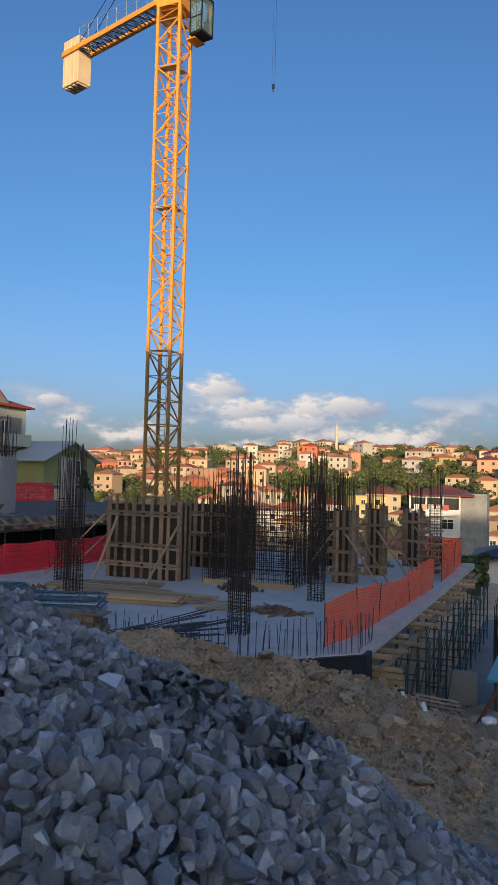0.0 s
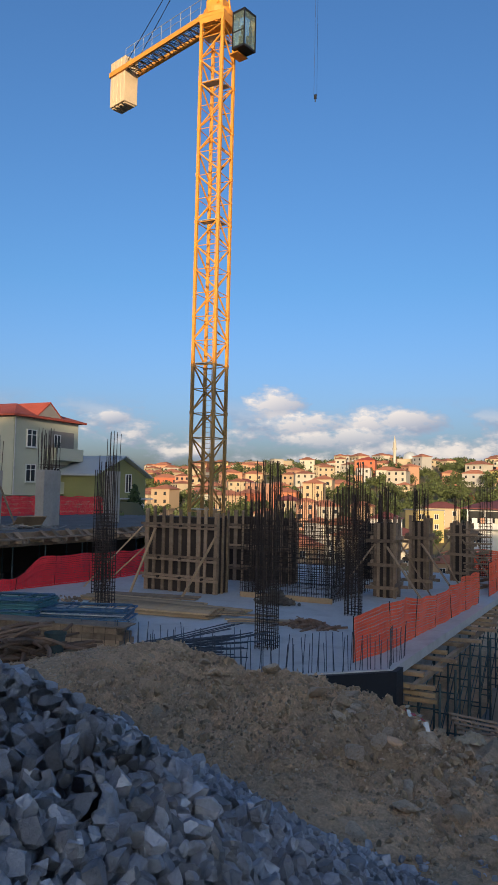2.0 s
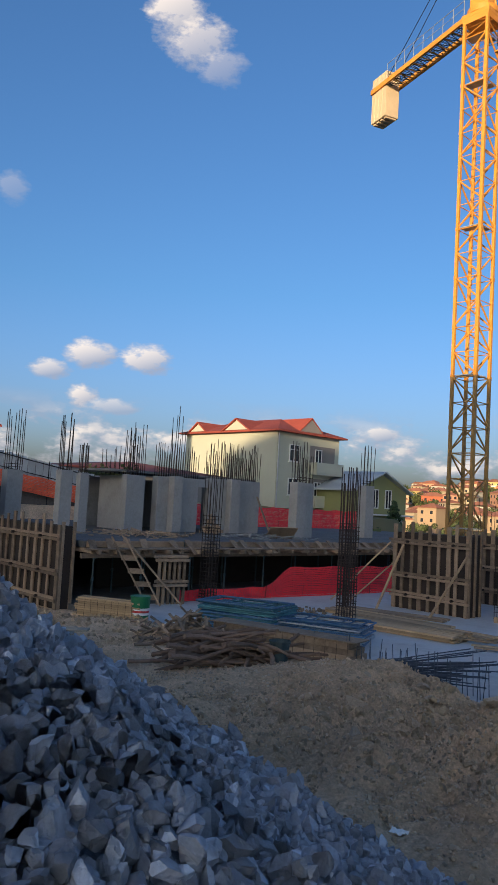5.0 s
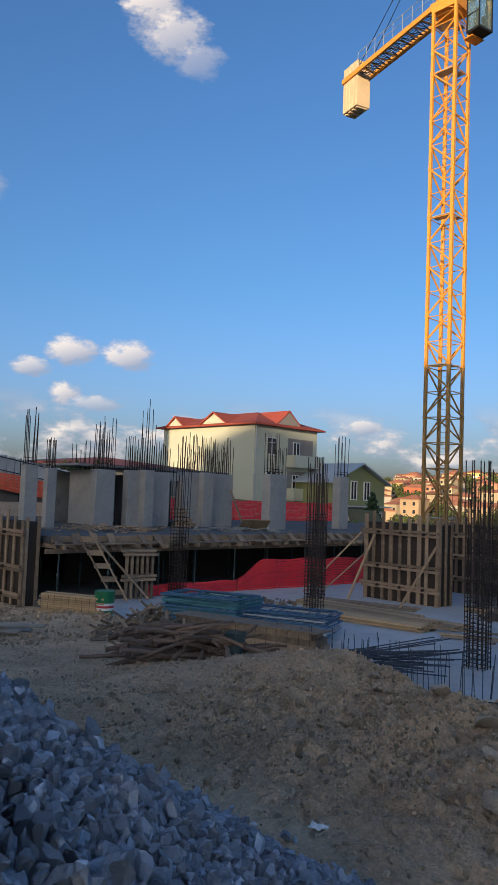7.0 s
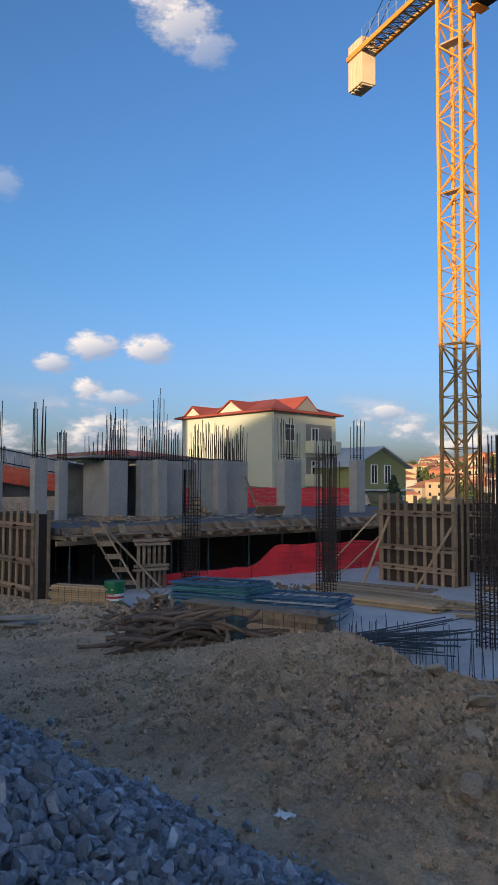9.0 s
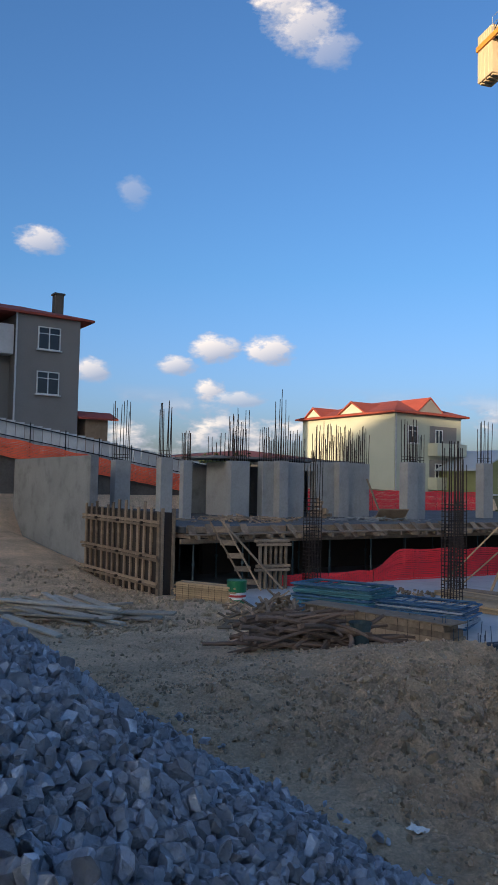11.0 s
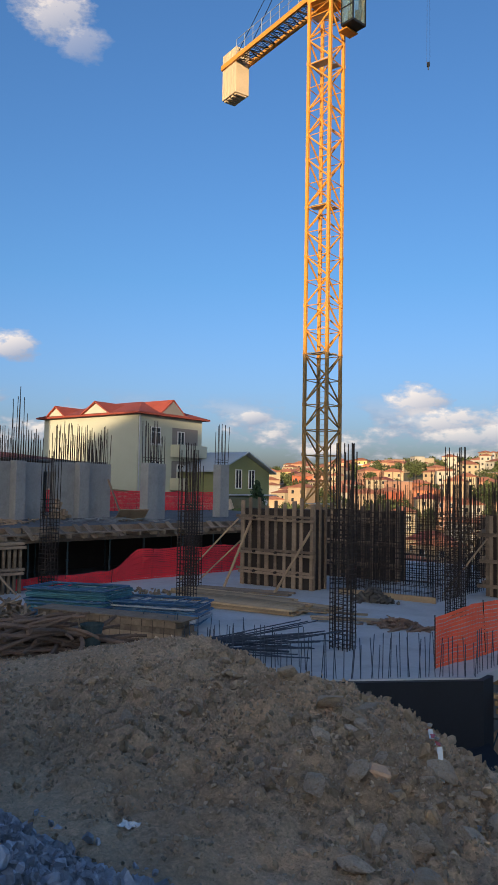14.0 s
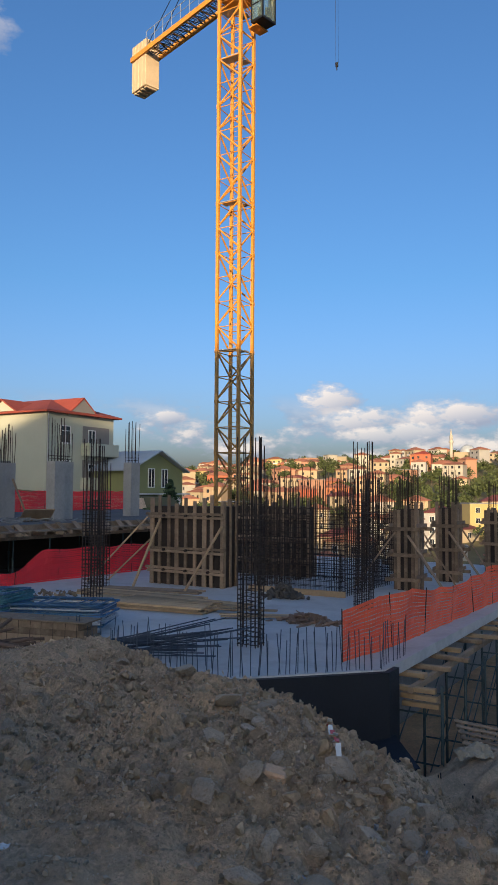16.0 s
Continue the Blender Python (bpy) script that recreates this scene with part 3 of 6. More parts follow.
def wall_form(x0, y, x1, z0, z1, depth, studs, walers, rz=0.0, label="weathered timber wall formwork with studs and walers", braces=()):
    """Formwork box: ply skin, uprights on the front and on the side, walers across, raking braces."""
    f = thing("wall_formwork", label, "formwork", (x0, y, z0), rz, group="wall formwork")
    L, h = x1 - x0, z1 - z0
    bm = bmesh.new()
    box(bm, (L / 2, depth / 2, h / 2 - 0.08), (L, depth, h - 0.16))
    part("ply_skin", bm, M_PLY, f, "dark plywood sheathing")
    for i in range(studs):
        x = 0.03 + (L - 0.06) * i / (studs - 1) + R.uniform(-0.04, 0.04)
        hh = h + R.choice((0, 0, 0.1, -0.1, 0.2))
        put("stud", stud(hh, 0.12 if i % 3 else 0.16), f, pose(x, -0.045, hh / 2, 0, -90, 0) @ pose(0, 0, 0, 90 + R.uniform(-4, 4), 0, R.uniform(-0.5, 0.5)))
    for i in range(max(2, int(depth / 0.3))):
        yy = 0.05 + depth * i / max(1, int(depth / 0.3) - 0.5)
        put("stud", stud(h), f, pose(L + 0.035, yy, h / 2, 0, -90, 0))
    for zf in walers:
        for dz in (-0.055, 0.055):
            put("waler", stud(L + 0.3, 0.06, 0.09), f, pose(L / 2 + R.uniform(-0.08, 0.08), -0.135, h * zf + dz, 0, R.uniform(-0.5, 0.5), 0))
        for i in range(3):
            bm = bmesh.new()
            rod(bm, (L * (i + 0.7) / 3.2, -0.26, h * zf), (L * (i + 0.7) / 3.2, -0.05, h * zf), 0.045, 8)
            part("tie_nut", bm, M_REBAR, f)
    for bx, out, top in braces:
        put("brace", stud(math.hypot(out, top), 0.09, 0.05, True), f, along((bx, -out, 0.03), (bx + R.uniform(0.1, 0.5), -0.2, top)))
    return f


wall_form(-15.6, 25.1, -12.65, 0.0, 2.85, 0.9, 9, (0.18, 0.42, 0.83), braces=((2.6, 1.7, 2.0), (0.3, 1.4, 2.2)))
wall_form(-15.3, 29.6, -11.75, 0.0, 2.8, 0.5, 11, (0.2, 0.5, 0.8))
wall_form(-26.2, 14.2, -20.3, -0.3, 2.55, 0.4, 13, (0.16, 0.45, 0.82), label="brown timber wall formwork beside the dirt track")
RK = plank_mesh("raking_brace", 3.0, 0.1, 0.05, M_WOOD_Y)
for i, (a, b) in enumerate((((-17.6, 24.0, 0.03), (-15.75, 25.0, 2.3)), ((-17.2, 24.6, 0.03), (-15.8, 25.4, 1.6)))):
    br = thing("timber_brace", "long timber board leaning against the formwork", "brace", group="raking braces")
    put("board", RK, br, along(a, b) @ Matrix.Diagonal(((Vector(b) - Vector(a)).length / 3.0, 1, 1, 1)))


def column_form(x, y, w, d, h, rz=0.0, bars=4):
    f = thing("column_formwork", "boxed timber column formwork with clamps and braces", "formwork", (x, y, 0), rz, group="column formwork")
    bm = bmesh.new()
    box(bm, (0, 0, h / 2), (w - 0.1, d - 0.1, h))
    part("ply_skin", bm, M_PLY, f, "dark plywood sheathing")
    for i, px_ in enumerate((-w / 2, -w / 2 + 0.12, 0, w / 2 - 0.12, w / 2)):
        hh = h + R.choice((0, 0.1, 0.2))
        put("stud", stud(hh, 0.11), f, pose(px_, -d / 2, hh / 2, 0, -90, 0) @ pose(0, 0, 0, 90, 0, 0))
        put("stud", stud(hh, 0.11), f, pose(px_, d / 2, hh / 2, 0, -90, 0) @ pose(0, 0, 0, 90, 0, 0))
    for py_ in (-d / 2 + 0.1, 0, d / 2 - 0.1):
        put("stud", stud(h, 0.11), f, pose(w / 2 + 0.02, py_, h / 2, 0, -90, 0))
        put("stud", stud(h, 0.11), f, pose(-w / 2 - 0.02, py_, h / 2, 0, -90, 0))
    for z in (0.35, 1.15, 2.0):
        for s in (-1, 1):
            put("clamp_board", stud(w + 0.5, 0.05, 0.12), f, pose(R.uniform(-0.1, 0.1), s * (d / 2 + 0.07), z, 0, R.uniform(-1, 1), 0))
            put("clamp_board", stud(d + 0.5, 0.05, 0.12), f, pose(s * (w / 2 + 0.08), R.uniform(-0.1, 0.1), z + 0.12, 0, R.uniform(-1, 1), 90))
    for a, b in (((-1.6, -0.9, 0.03), (-w / 2, -d / 2, 1.9)), ((1.5, -0.8, 0.03), (0.1, -d / 2 - 0.1, 1.8)), ((1.5, 0.5, 0.03), (w / 2, 0, 2.1))):
        put("brace", stud((Vector(b) - Vector(a)).length, 0.09, 0.05), f, along(a, b))
    starter_bars(f, -w / 2 + 0.1, -d / 2 + 0.1, w / 2 - 0.1, d / 2 - 0.1, h, bars, 3, 1.2)
    return f


column_form(-7.35, 28.2, 0.72, 0.55, 2.65)
column_form(-6.95, 31.4, 0.7, 0.55, 2.65)
column_form(-6.2, 35.6, 0.8, 0.6, 2.4)
column_form(-9.6, 33.8, 0.8, 0.6, 2.4)

# site stair of boards beyond the forms
lad = thing("board_stack_tower", "tall stack of crossed grey timber packing boards", "timber stack", (-5.1, 33.2, 0))
for i in range(9):
    put("board", stud(1.1, 0.16, 0.05), lad, pose(0, 0, 0.15 + i * 0.27, 0, 0, 6 * (i % 2)))
    put("board", stud(1.0, 0.1, 0.1), lad, pose(R.uniform(-0.3, 0.3), 0, 0.05 + i * 0.27, 0, 0, 80))

# ---- reinforcement cages ----
def rebar_cage(x, y, w, d, tied, total, nx_=4, ny_=3, step=0.13, rz=0.0, z0=0.0, lean=(0, 0)):
    c = thing("rebar_column", "tall dark rusty reinforcement cage for a column", "rebar cage", (x, y, z0), rz, group="column cages")
    c.matrix_world = c.matrix_world @ pose(0, 0, 0, lean[0], lean[1], 0)
    pts = [(-w / 2 + w * i / (nx_ - 1), s * d / 2) for i in range(nx_) for s in (-1, 1)] + [(s * w / 2, -d / 2 + d * j / (ny_ - 1)) for j in range(1, ny_ - 1) for s in (-1, 1)]
    meshes = [rod_mesh("long_bar", total * q, 0.013, M_REBAR, 5) for q in (1.0, 0.96, 0.9)]
    for k, (px_, py_) in enumerate(pts):
        put("long_bar", meshes[R.choice((0, 0, 1, 2))], c, pose(px_, py_, 0, R.uniform(-0.5, 0.5), R.uniform(-0.5, 0.5), 0))

    def tie(bm):
        q = [(-w / 2 - 0.015, -d / 2 - 0.015), (w / 2 + 0.015, -d / 2 - 0.015), (w / 2 + 0.015, d / 2 + 0.015), (-w / 2 - 0.015, d / 2 + 0.015)]
        for a, b in zip(q, q[1:] + q[:1]):
            rod(bm, (*a, 0), (*b, 0), 0.008, 4)
        rod(bm, (0, -d / 2, 0.01), (0, d / 2, 0.01), 0.007, 4)
    tm = unit(tie, M_REBAR, "tie")
    z = 0.06
    while z < tied:
        put("tie", tm, c, pose(0, 0, z, R.uniform(-2.5, 2.5), R.uniform(-2.5, 2.5), 0))
        z += step * R.uniform(0.75, 1.2)
    return c


rebar_cage(-7.0, 17.45, 0.42, 0.34, 2.95, 4.35, 5, 4, 0.10)
rebar_cage(-12.95, 19.15, 0.42, 0.34, 2.95, 4.6, 5, 4, 0.10)
rebar_cage(-16.1, 23.0, 0.4, 0.4, 2.9, 4.3, 4, 4, 0.11)
rebar_cage(-6.95, 23.4, 0.42, 0.36, 2.95, 4.6, 5, 4, 0.10)
rebar_cage(-19.0, 19.2, 0.42, 0.4, 2.9, 4.5, 4, 4, 0.12)
rebar_cage(-9.8, 36.0, 0.4, 0.4, 2.8, 4.4, 4, 3, 0.14)
rebar_cage(-8.6, 37.6, 0.4, 0.4, 2.8, 4.4, 4, 3, 0.14)
rebar_cage(-5.6, 37.9, 0.5, 0.4, 2.8, 4.6, 4, 3, 0.14)


def bar_wall(x0, y0, x1, y1, tied, total, sv=0.17, sh=0.16, gap=0.22):
    """A double mat of bars for a wall of the lift core."""
    c = thing("rebar_wall", "double mat of rusty reinforcement bars for a core wall", "rebar mat", group="core reinforcement")
    d = Vector((x1 - x0, y1 - y0, 0))
    L = d.length
    d.normalize()
    nrm = Vector((-d.y, d.x, 0))
    verts = [rod_mesh("upright_bar", total * q, 0.012, M_REBAR, 4) for q in (1.0, 0.93, 0.85)]
    lay = rod_mesh("level_bar", L, 0.009, M_REBAR, 4)
    ang = math.degrees(math.atan2(d.y, d.x))
    for s in (0, 1):
        n = int(L / sv)
        for i in range(n + 1):
            p = Vector((x0, y0, 0)) + d * (L * i / n) + nrm * gap * s
            put("upright_bar", R.choice(verts), c, pose(p.x, p.y, 0, R.uniform(-0.7, 0.7), R.uniform(-0.7, 0.7), 0))
        z = 0.1
        while z < tied:
            p = Vector((x0, y0, 0)) + nrm * (gap * s + 0.02)
            put("level_bar", lay, c, pose(p.x, p.y, z, 0, 0, ang) @ pose(0, 0, 0, 0, 90, 0))
            z += sh * R.uniform(0.85, 1.15)
    return c


bar_wall(-11.5, 25.4, -8.5, 25.4, 2.7, 4.0)
bar_wall(-8.4, 25.4, -8.4, 29.0, 2.7, 3.9)
bar_wall(-11.6, 29.2, -8.4, 29.2, 2.7, 3.9)
bar_wall(-11.6, 25.4, -11.6, 29.2, 2.4, 3.6)
bar_wall(-17.8, 33.5, -14.6, 33.5, 1.6, 4.2, 0.3, 0.3)
bar_wall(-11.0, 33.0, -8.8, 33.0, 2.4, 4.0, 0.22, 0.2)
bm = bmesh.new()
box(bm, (-10.0, 25.2, 0.09), (3.4, 0.06, 0.18))
solid("kerb_board", bm, M_WOOD_Y, "pale timber kerb board at the foot of the bar wall", "board")

# starter bars along the slab's cut edge
edge = thing("edge_starter_bars", "row of upright steel starter bars along the slab edge", "rebar")
sb = [rod_mesh("starter_bar", h, 0.0085, M_REBAR_B, 5) for h in (0.6, 0.72, 0.8)]
sbx = [(-6.05 + 2.1 * i / 33, 14.82 + 2.1 * i / 33) for i in range(34)] + [(-6.25 - 0.13 * i, 14.85 + 0.03 * math.sin(i)) for i in range(36)] + [(-6.5 - 0.31 * i, 15.35 + 0.1 * math.sin(i * 1.7)) for i in range(9)]
for x, y in sbx:
    put("starter_bar", R.choice(sb), edge, pose(x + R.uniform(-0.06, 0.06), y + R.uniform(-0.05, 0.05), -0.01, R.uniform(-4, 4), R.uniform(-5, 5), 0))
for i in range(9):
    put("starter_bar", R.choice(sb), edge, pose(-3.98 + R.uniform(-0.03, 0.03), 17.0 + i * 0.17, -0.01, R.uniform(-3, 3), R.uniform(-3, 3), 0))
# bars lying on the slab
pile = thing("rebar_pile", "loose heap of bluish steel bars lying on the slab", "rebar")
lb = [rod_mesh("loose_bar", L, 0.013, M_REBAR_B, 5) for L in (1.1, 1.5, 2.0, 2.4)]
for i in range(42):
    put("loose_bar", R.choice(lb), pile, pose(-9.0 + R.uniform(-0.7, 0.7), 15.2 + R.uniform(-0.15, 0.6), 0.03 + 0.003 * i, 0, 0, R.gauss(28, 20)) @ pose(0, 0, 0, 0, 90 - R.uniform(0, 13), 0))


# ---- netting ----
def net(name, line, h, material_, label, rows=13, z_of=None, cell=0.085, sag=0.06, post=True, stand=0.0):
    """Plastic safety mesh: level bands and thin uprights on a line of posts, with slack between them."""
    t = thing(name, label, "safety net")
    pts = []
    for (a, b) in zip(line, line[1:]):
        n = max(2, int((Vector(b) - Vector(a)).length / cell))
        pts += [Vector(a).lerp(Vector(b), i / n) for i in range(n)]
    pts.append(Vector(line[-1]))
    vs, fs = [], []

    def at(i, v):
        p = pts[i]
        w = 0.05 * math.sin(i * 0.37) * (0.3 + v) + 0.04 * fbm(i * 0.2, v * 3, 0.7)
        s = sag * (0.5 + 0.5 * math.sin(i * 0.27 + 1)) * v + 0.03 * fbm(i * 0.11, v, 1.0)
        q = pts[min(i + 1, len(pts) - 1)] - pts[max(i - 1, 0)]
        nrm = Vector((-q.y, q.x, 0)).normalized() if q.length else Vector((1, 0, 0))
        hh = h(i / (len(pts) - 1)) if callable(h) else h
        return p + nrm * w + Vector((0, 0, stand + hh * v - s))

    def strip(a0, a1, b0, b1):
        k = len(vs)
        vs.extend((a0, a1, b1, b0))
        fs.append((k, k + 1, k + 2, k + 3))

    for r_ in range(rows):
        v0 = r_ / rows
        v1 = v0 + 0.82 / rows + 0.1 / rows * math.sin(r_ * 2.1)
        if r_ == rows - 1:
            v1 = 1.0
        for i in range(len(pts) - 1):
            strip(at(i, v0), at(i + 1, v0), at(i, v1), at(i + 1, v1))
    for i in range(len(pts) - 1):
        q = (pts[i + 1] - pts[i]) * 0.36
        a, b = at(i, 0), at(i, 1)
        strip(a, a + q, b, b + q)
    me = bpy.data.meshes.new("mesh")
    me.from_pydata([tuple(v) for v in vs], [], fs)
    me.materials.append(material_)
    part("mesh", me, None, t)
    if post:
        for i in range(0, len(pts), 22):
            bm = bmesh.new()
            rod(bm, pts[i] + Vector((0, 0, stand - 0.02)), at(i, 1.0) + Vector((0, 0, 0.05)), 0.012, 5)
            part("post", bm, M_REBAR, t)
    return t


net("edge_net", [(-4.75, 17.05, 0), (-4.45, 19, 0), (-4.3, 24, 0), (-4.2, 28.5, 0)], lambda u: 1.0 + 0.12 * math.sin(u * 9), M_ORANGE_NET, "orange plastic safety mesh along the slab edge", rows=14)
net("edge_net", [(-4.2, 30.5, 0), (-4.25, 34.5, 0), (-4.4, 38.1, 0), (-6.3, 38.2, 0)], lambda u: 1.25, M_ORANGE_NET, "orange plastic safety mesh at the slab's far corner", rows=14)
net("deck_net", [(-19.4, 18.2, 0.0), (-19.1, 20.6, 0.0), (-18.9, 23.6, 0.0), (-18.6, 27.0, 0.0), (-18.5, 32.0, 0.0)], lambda u: 0.42 + 0.7 * smooth(0.25, 0.38, u), M_RED_NET, "red plastic safety mesh sagging below the deck", rows=16)
net("street_net", [(-33.5, 28.0, 1.95), (-33.5, 45.8, 1.95)], 1.25, M_RED_NET, "bright red plastic mesh behind the columns", rows=16)

# ---- timber and gear by the track ----
def plank_stack(name, label, at, rz, L, cols, rows, w, h, material_, gap=0.012, skew=2.0, packers=True):
    t = thing(name, label, "timber stack", at, rz)
    pm = [plank_mesh("plank", L * q, w, h, material_) for q in (1.0, 0.97, 0.92)]
    z = h / 2
    for r_ in range(rows):
        for c in range(cols):
            put("plank", R.choice(pm), t, pose(R.uniform(-0.06, 0.06), (c - (cols - 1) / 2) * (w + gap), z, 0, 0, R.uniform(-skew, skew) * 0.3))
        z += h + 0.004
    return t


gz = track
st = plank_stack("form_panel_stack", "stack of long weathered formwork boards on the dirt", (-10.95, 14.6, 0.12), 13, 3.6, 2, 4, 0.30, 0.125, M_WOOD)
steel_sheet = bmesh.new()
box(steel_sheet, (0, 0, 0.535), (3.75, 0.66, 0.025))
part("cover_board", steel_sheet, M_WOOD, st, "wide grey cover board")
tw = rod_mesh("tie_wire", 0.5, 0.005, M_REBAR, 4)
for i in range(14):
    put("tie_wire", tw, st, pose(-1.7 + i * 0.26, -0.33, 0.03, R.uniform(-2, 2), R.uniform(-3, 3), 0))

def frame_stack(at, rz, L, W, n, mats, label):
    t = thing("scaffold_frame_stack", label, "scaffold frames", at, rz)
    def fr(bm):
        for s in (-1, 1):
            rod(bm, (-L / 2, s * W / 2, 0), (L / 2, s * W / 2, 0), 0.024, 6)
            rod(bm, (s * L / 2, -W / 2, 0), (s * L / 2, W / 2, 0), 0.024, 6)
        rod(bm, (-L * 0.2, -W / 2, 0), (-L * 0.2, W / 2, 0), 0.018, 6)
        rod(bm, (L * 0.25, -W / 2, 0), (L * 0.25, W / 2, 0), 0.018, 6)
        rod(bm, (-L / 2, -W / 4, 0), (L / 2, -W / 4, 0), 0.015, 6)
    ms = [unit(fr, m, "frame") for m in mats]
    for i in range(n):
        put("frame", R.choice(ms), t, pose(R.uniform(-0.07, 0.07), R.uniform(-0.07, 0.07), 0.03 + i * 0.052, R.uniform(-0.6, 0.6), R.uniform(-0.6, 0.6), R.uniform(-3, 3)))
    return t


frame_stack((-13.6, 15.9, 0.1), 18, 2.2, 1.3, 15, (M_TEALP, M_TEALP, M_BLUE), "stack of teal painted steel scaffold frames")
frame_stack((-11.75, 16.9, 0.08), 25, 2.1, 1.3, 11, (M_BLUE, M_BLUE, M_GALV), "stack of blue painted steel scaffold frames")

# poles: the heap of rough branches
heap = thing("pole_heap", "heap of rough brown timber poles on the dirt", "timber poles")
def pole(bm, L, r):
    rings, n = [], 8
    for i in range(n + 1):
        c = Vector((L * i / n - L / 2, 0.05 * math.sin(i * 0.9 + L * 7), 0.03 * math.cos(i * 0.7 + L * 3)))
        q = r * R.uniform(0.85, 1.1) * (1.1 - 0.35 * i / n)
        rings.append([bm.verts.new(c + Vector((0, q * math.cos(k * 1.0472), q * math.sin(k * 1.0472)))) for k in range(6)])
    for a, b in zip(rings, rings[1:]):
        for k in range(6):
            bm.faces.new((a[k], a[(k + 1) % 6], b[(k + 1) % 6], b[k]))
    bm.faces.new(rings[0][::-1]), bm.faces.new(rings[-1])
pms = [unit(lambda bm, L=L, r=r: pole(bm, L, r), M_BRANCH, "pole") for L, r in ((1.0, 0.032), (1.3, 0.04), (1.7, 0.045), (0.7, 0.03), (1.2, 0.036))]
for i in range(84):
    u = R.gauss(0, 0.45)
    x, y = -9.0 + R.gauss(0, 0.34) + 0.4 * u, 11.15 + u
    lift = 0.5 * math.exp(-(u / 0.6) ** 2) * R.random()
    put("pole", R.choice(pms), heap, pose(x, y, gz(x, y) + 0.06 + lift, 0, R.uniform(-17, 17), R.gauss(62, 38)))
brush = thing("scrap_heap", "tangle of dark broken sticks and scrap timber", "scrap heap")
sms = [unit(lambda bm, L=L: beam(bm, (-L / 2, 0, 0), (L / 2, 0, 0), 0.06, 0.035), M_WOOD, "scrap") for L in (0.3, 0.5, 0.75)]
for i in range(170):
    a, b = R.gauss(0, 0.85), R.gauss(0, 0.45)
    x, y = -12.2 + a * 0.95 + b * 0.3, 12.9 - a * 0.45 + b
    lift = 0.45 * math.exp(-(a / 1.0) ** 2 - (b / 0.5) ** 2) * R.random()
    put("scrap", R.choice(sms), brush, pose(x, y, gz(x, y) + 0.05 + lift, R.uniform(-40, 40), R.uniform(-35, 35), R.uniform(0, 180)))

bk = thing("plastic_drum", "green and white plastic drum with a red label", "drum", (-16.35, 14.5, gz(-16.35, 14.5) + 0.0))
bm = bmesh.new()
bmesh.ops.create_cone(bm, cap_ends=True, segments=24, radius1=0.235, radius2=0.255, depth=0.4, matrix=Matrix.Translation((0, 0, 0.2)))
part("body", bm, M_GREEN, bk)
bm = bmesh.new()
bmesh.ops.create_cone(bm, cap_ends=True, segments=24, radius1=0.262, radius2=0.27, depth=0.3, matrix=Matrix.Translation((0, 0, 0.52)))
bmesh.ops.create_cone(bm, cap_ends=True, segments=24, radius1=0.28, radius2=0.275, depth=0.05, matrix=Matrix.Translation((0, 0, 0.655)))
part("lid", bm, M_GREEN, bk, "green upper band and lid")
for name_, zb, db, rb, mb, lb_ in (("label", 0.27, 0.19, 0.2505, M_WHITE, "white printed label"), ("label_band", 0.27, 0.06, 0.2535, M_REDP, "red label band")):
    bm = bmesh.new()
    bmesh.ops.create_cone(bm, cap_ends=False, segments=24, radius1=rb, radius2=rb + 0.006, depth=db, matrix=Matrix.Translation((0, 0, zb)))
    part(name_, bm, mb, bk, lb_)

pal = thing("mesh_bundle", "pale bundle of bound timber slats beside the drum", "timber bundle", (-17.2, 14.1, gz(-17.2, 14.1)), 24)
slm = plank_mesh("slat", 2.0, 0.06, 0.05, M_WOOD_Y)
for r_ in range(9):
    for c in range(5):
        put("slat", slm, pal, pose(R.uniform(-0.08, 0.08), -0.2 + c * 0.1, 0.05 + r_ * 0.058, 0, 0, R.uniform(-1, 1)))
for i in range(9):
    put("tie_wire", tw, pal, pose(-0.9 + i * 0.22, -0.27, 0.02, 0, R.uniform(-3, 3), 0))

bu = thing("bucket", "dirty dark teal plastic bucket standing by the pole heap", "bucket", (-8.35, 11.7, gz(-8.35, 11.7)), 20)
bm = bmesh.new()
bmesh.ops.create_cone(bm, cap_ends=False, segments=20, radius1=0.14, radius2=0.18, depth=0.36, matrix=Matrix.Translation((0, 0, 0.2)))
bmesh.ops.create_cone(bm, cap_ends=True, segments=20, radius1=0.14, radius2=0.141, depth=0.02, matrix=Matrix.Translation((0, 0, 0.03)))
part("body", bm, M_PROP, bu)
bm = bmesh.new()
bmesh.ops.create_cone(bm, cap_ends=False, segments=20, radius1=0.195, radius2=0.195, depth=0.035, matrix=Matrix.Translation((0, 0, 0.37)))
part("rim", bm, M_PROP, bu)

# ladder leaning on the deck
ld = thing("timber_ladder", "home-made grey timber ladder leaning on the deck", "ladder")
a0, a1 = Vector((-18.5, 16.3, 0.1)), Vector((-19.3, 15.4, 2.15))
side = Vector((0.25, 0.33, 0))
for s in (0, 1):
    put("rail", stud((a1 - a0).length, 0.07, 0.05), ld, along(a0 + side * s * 1.0, a1 + side * s))
for i in range(5):
    p = a0.lerp(a1, 0.12 + i * 0.19)
    put("tread", stud(0.5, 0.04, 0.16), ld, along(p, p + side))
lb2 = thing("timber_brace", "long timber board leaning against the formwork", "brace", group="raking braces")
put("board", stud(2.9, 0.1, 0.05), lb2, along((-18.0, 17.3, 0.1), (-19.5, 15.9, 2.2)))
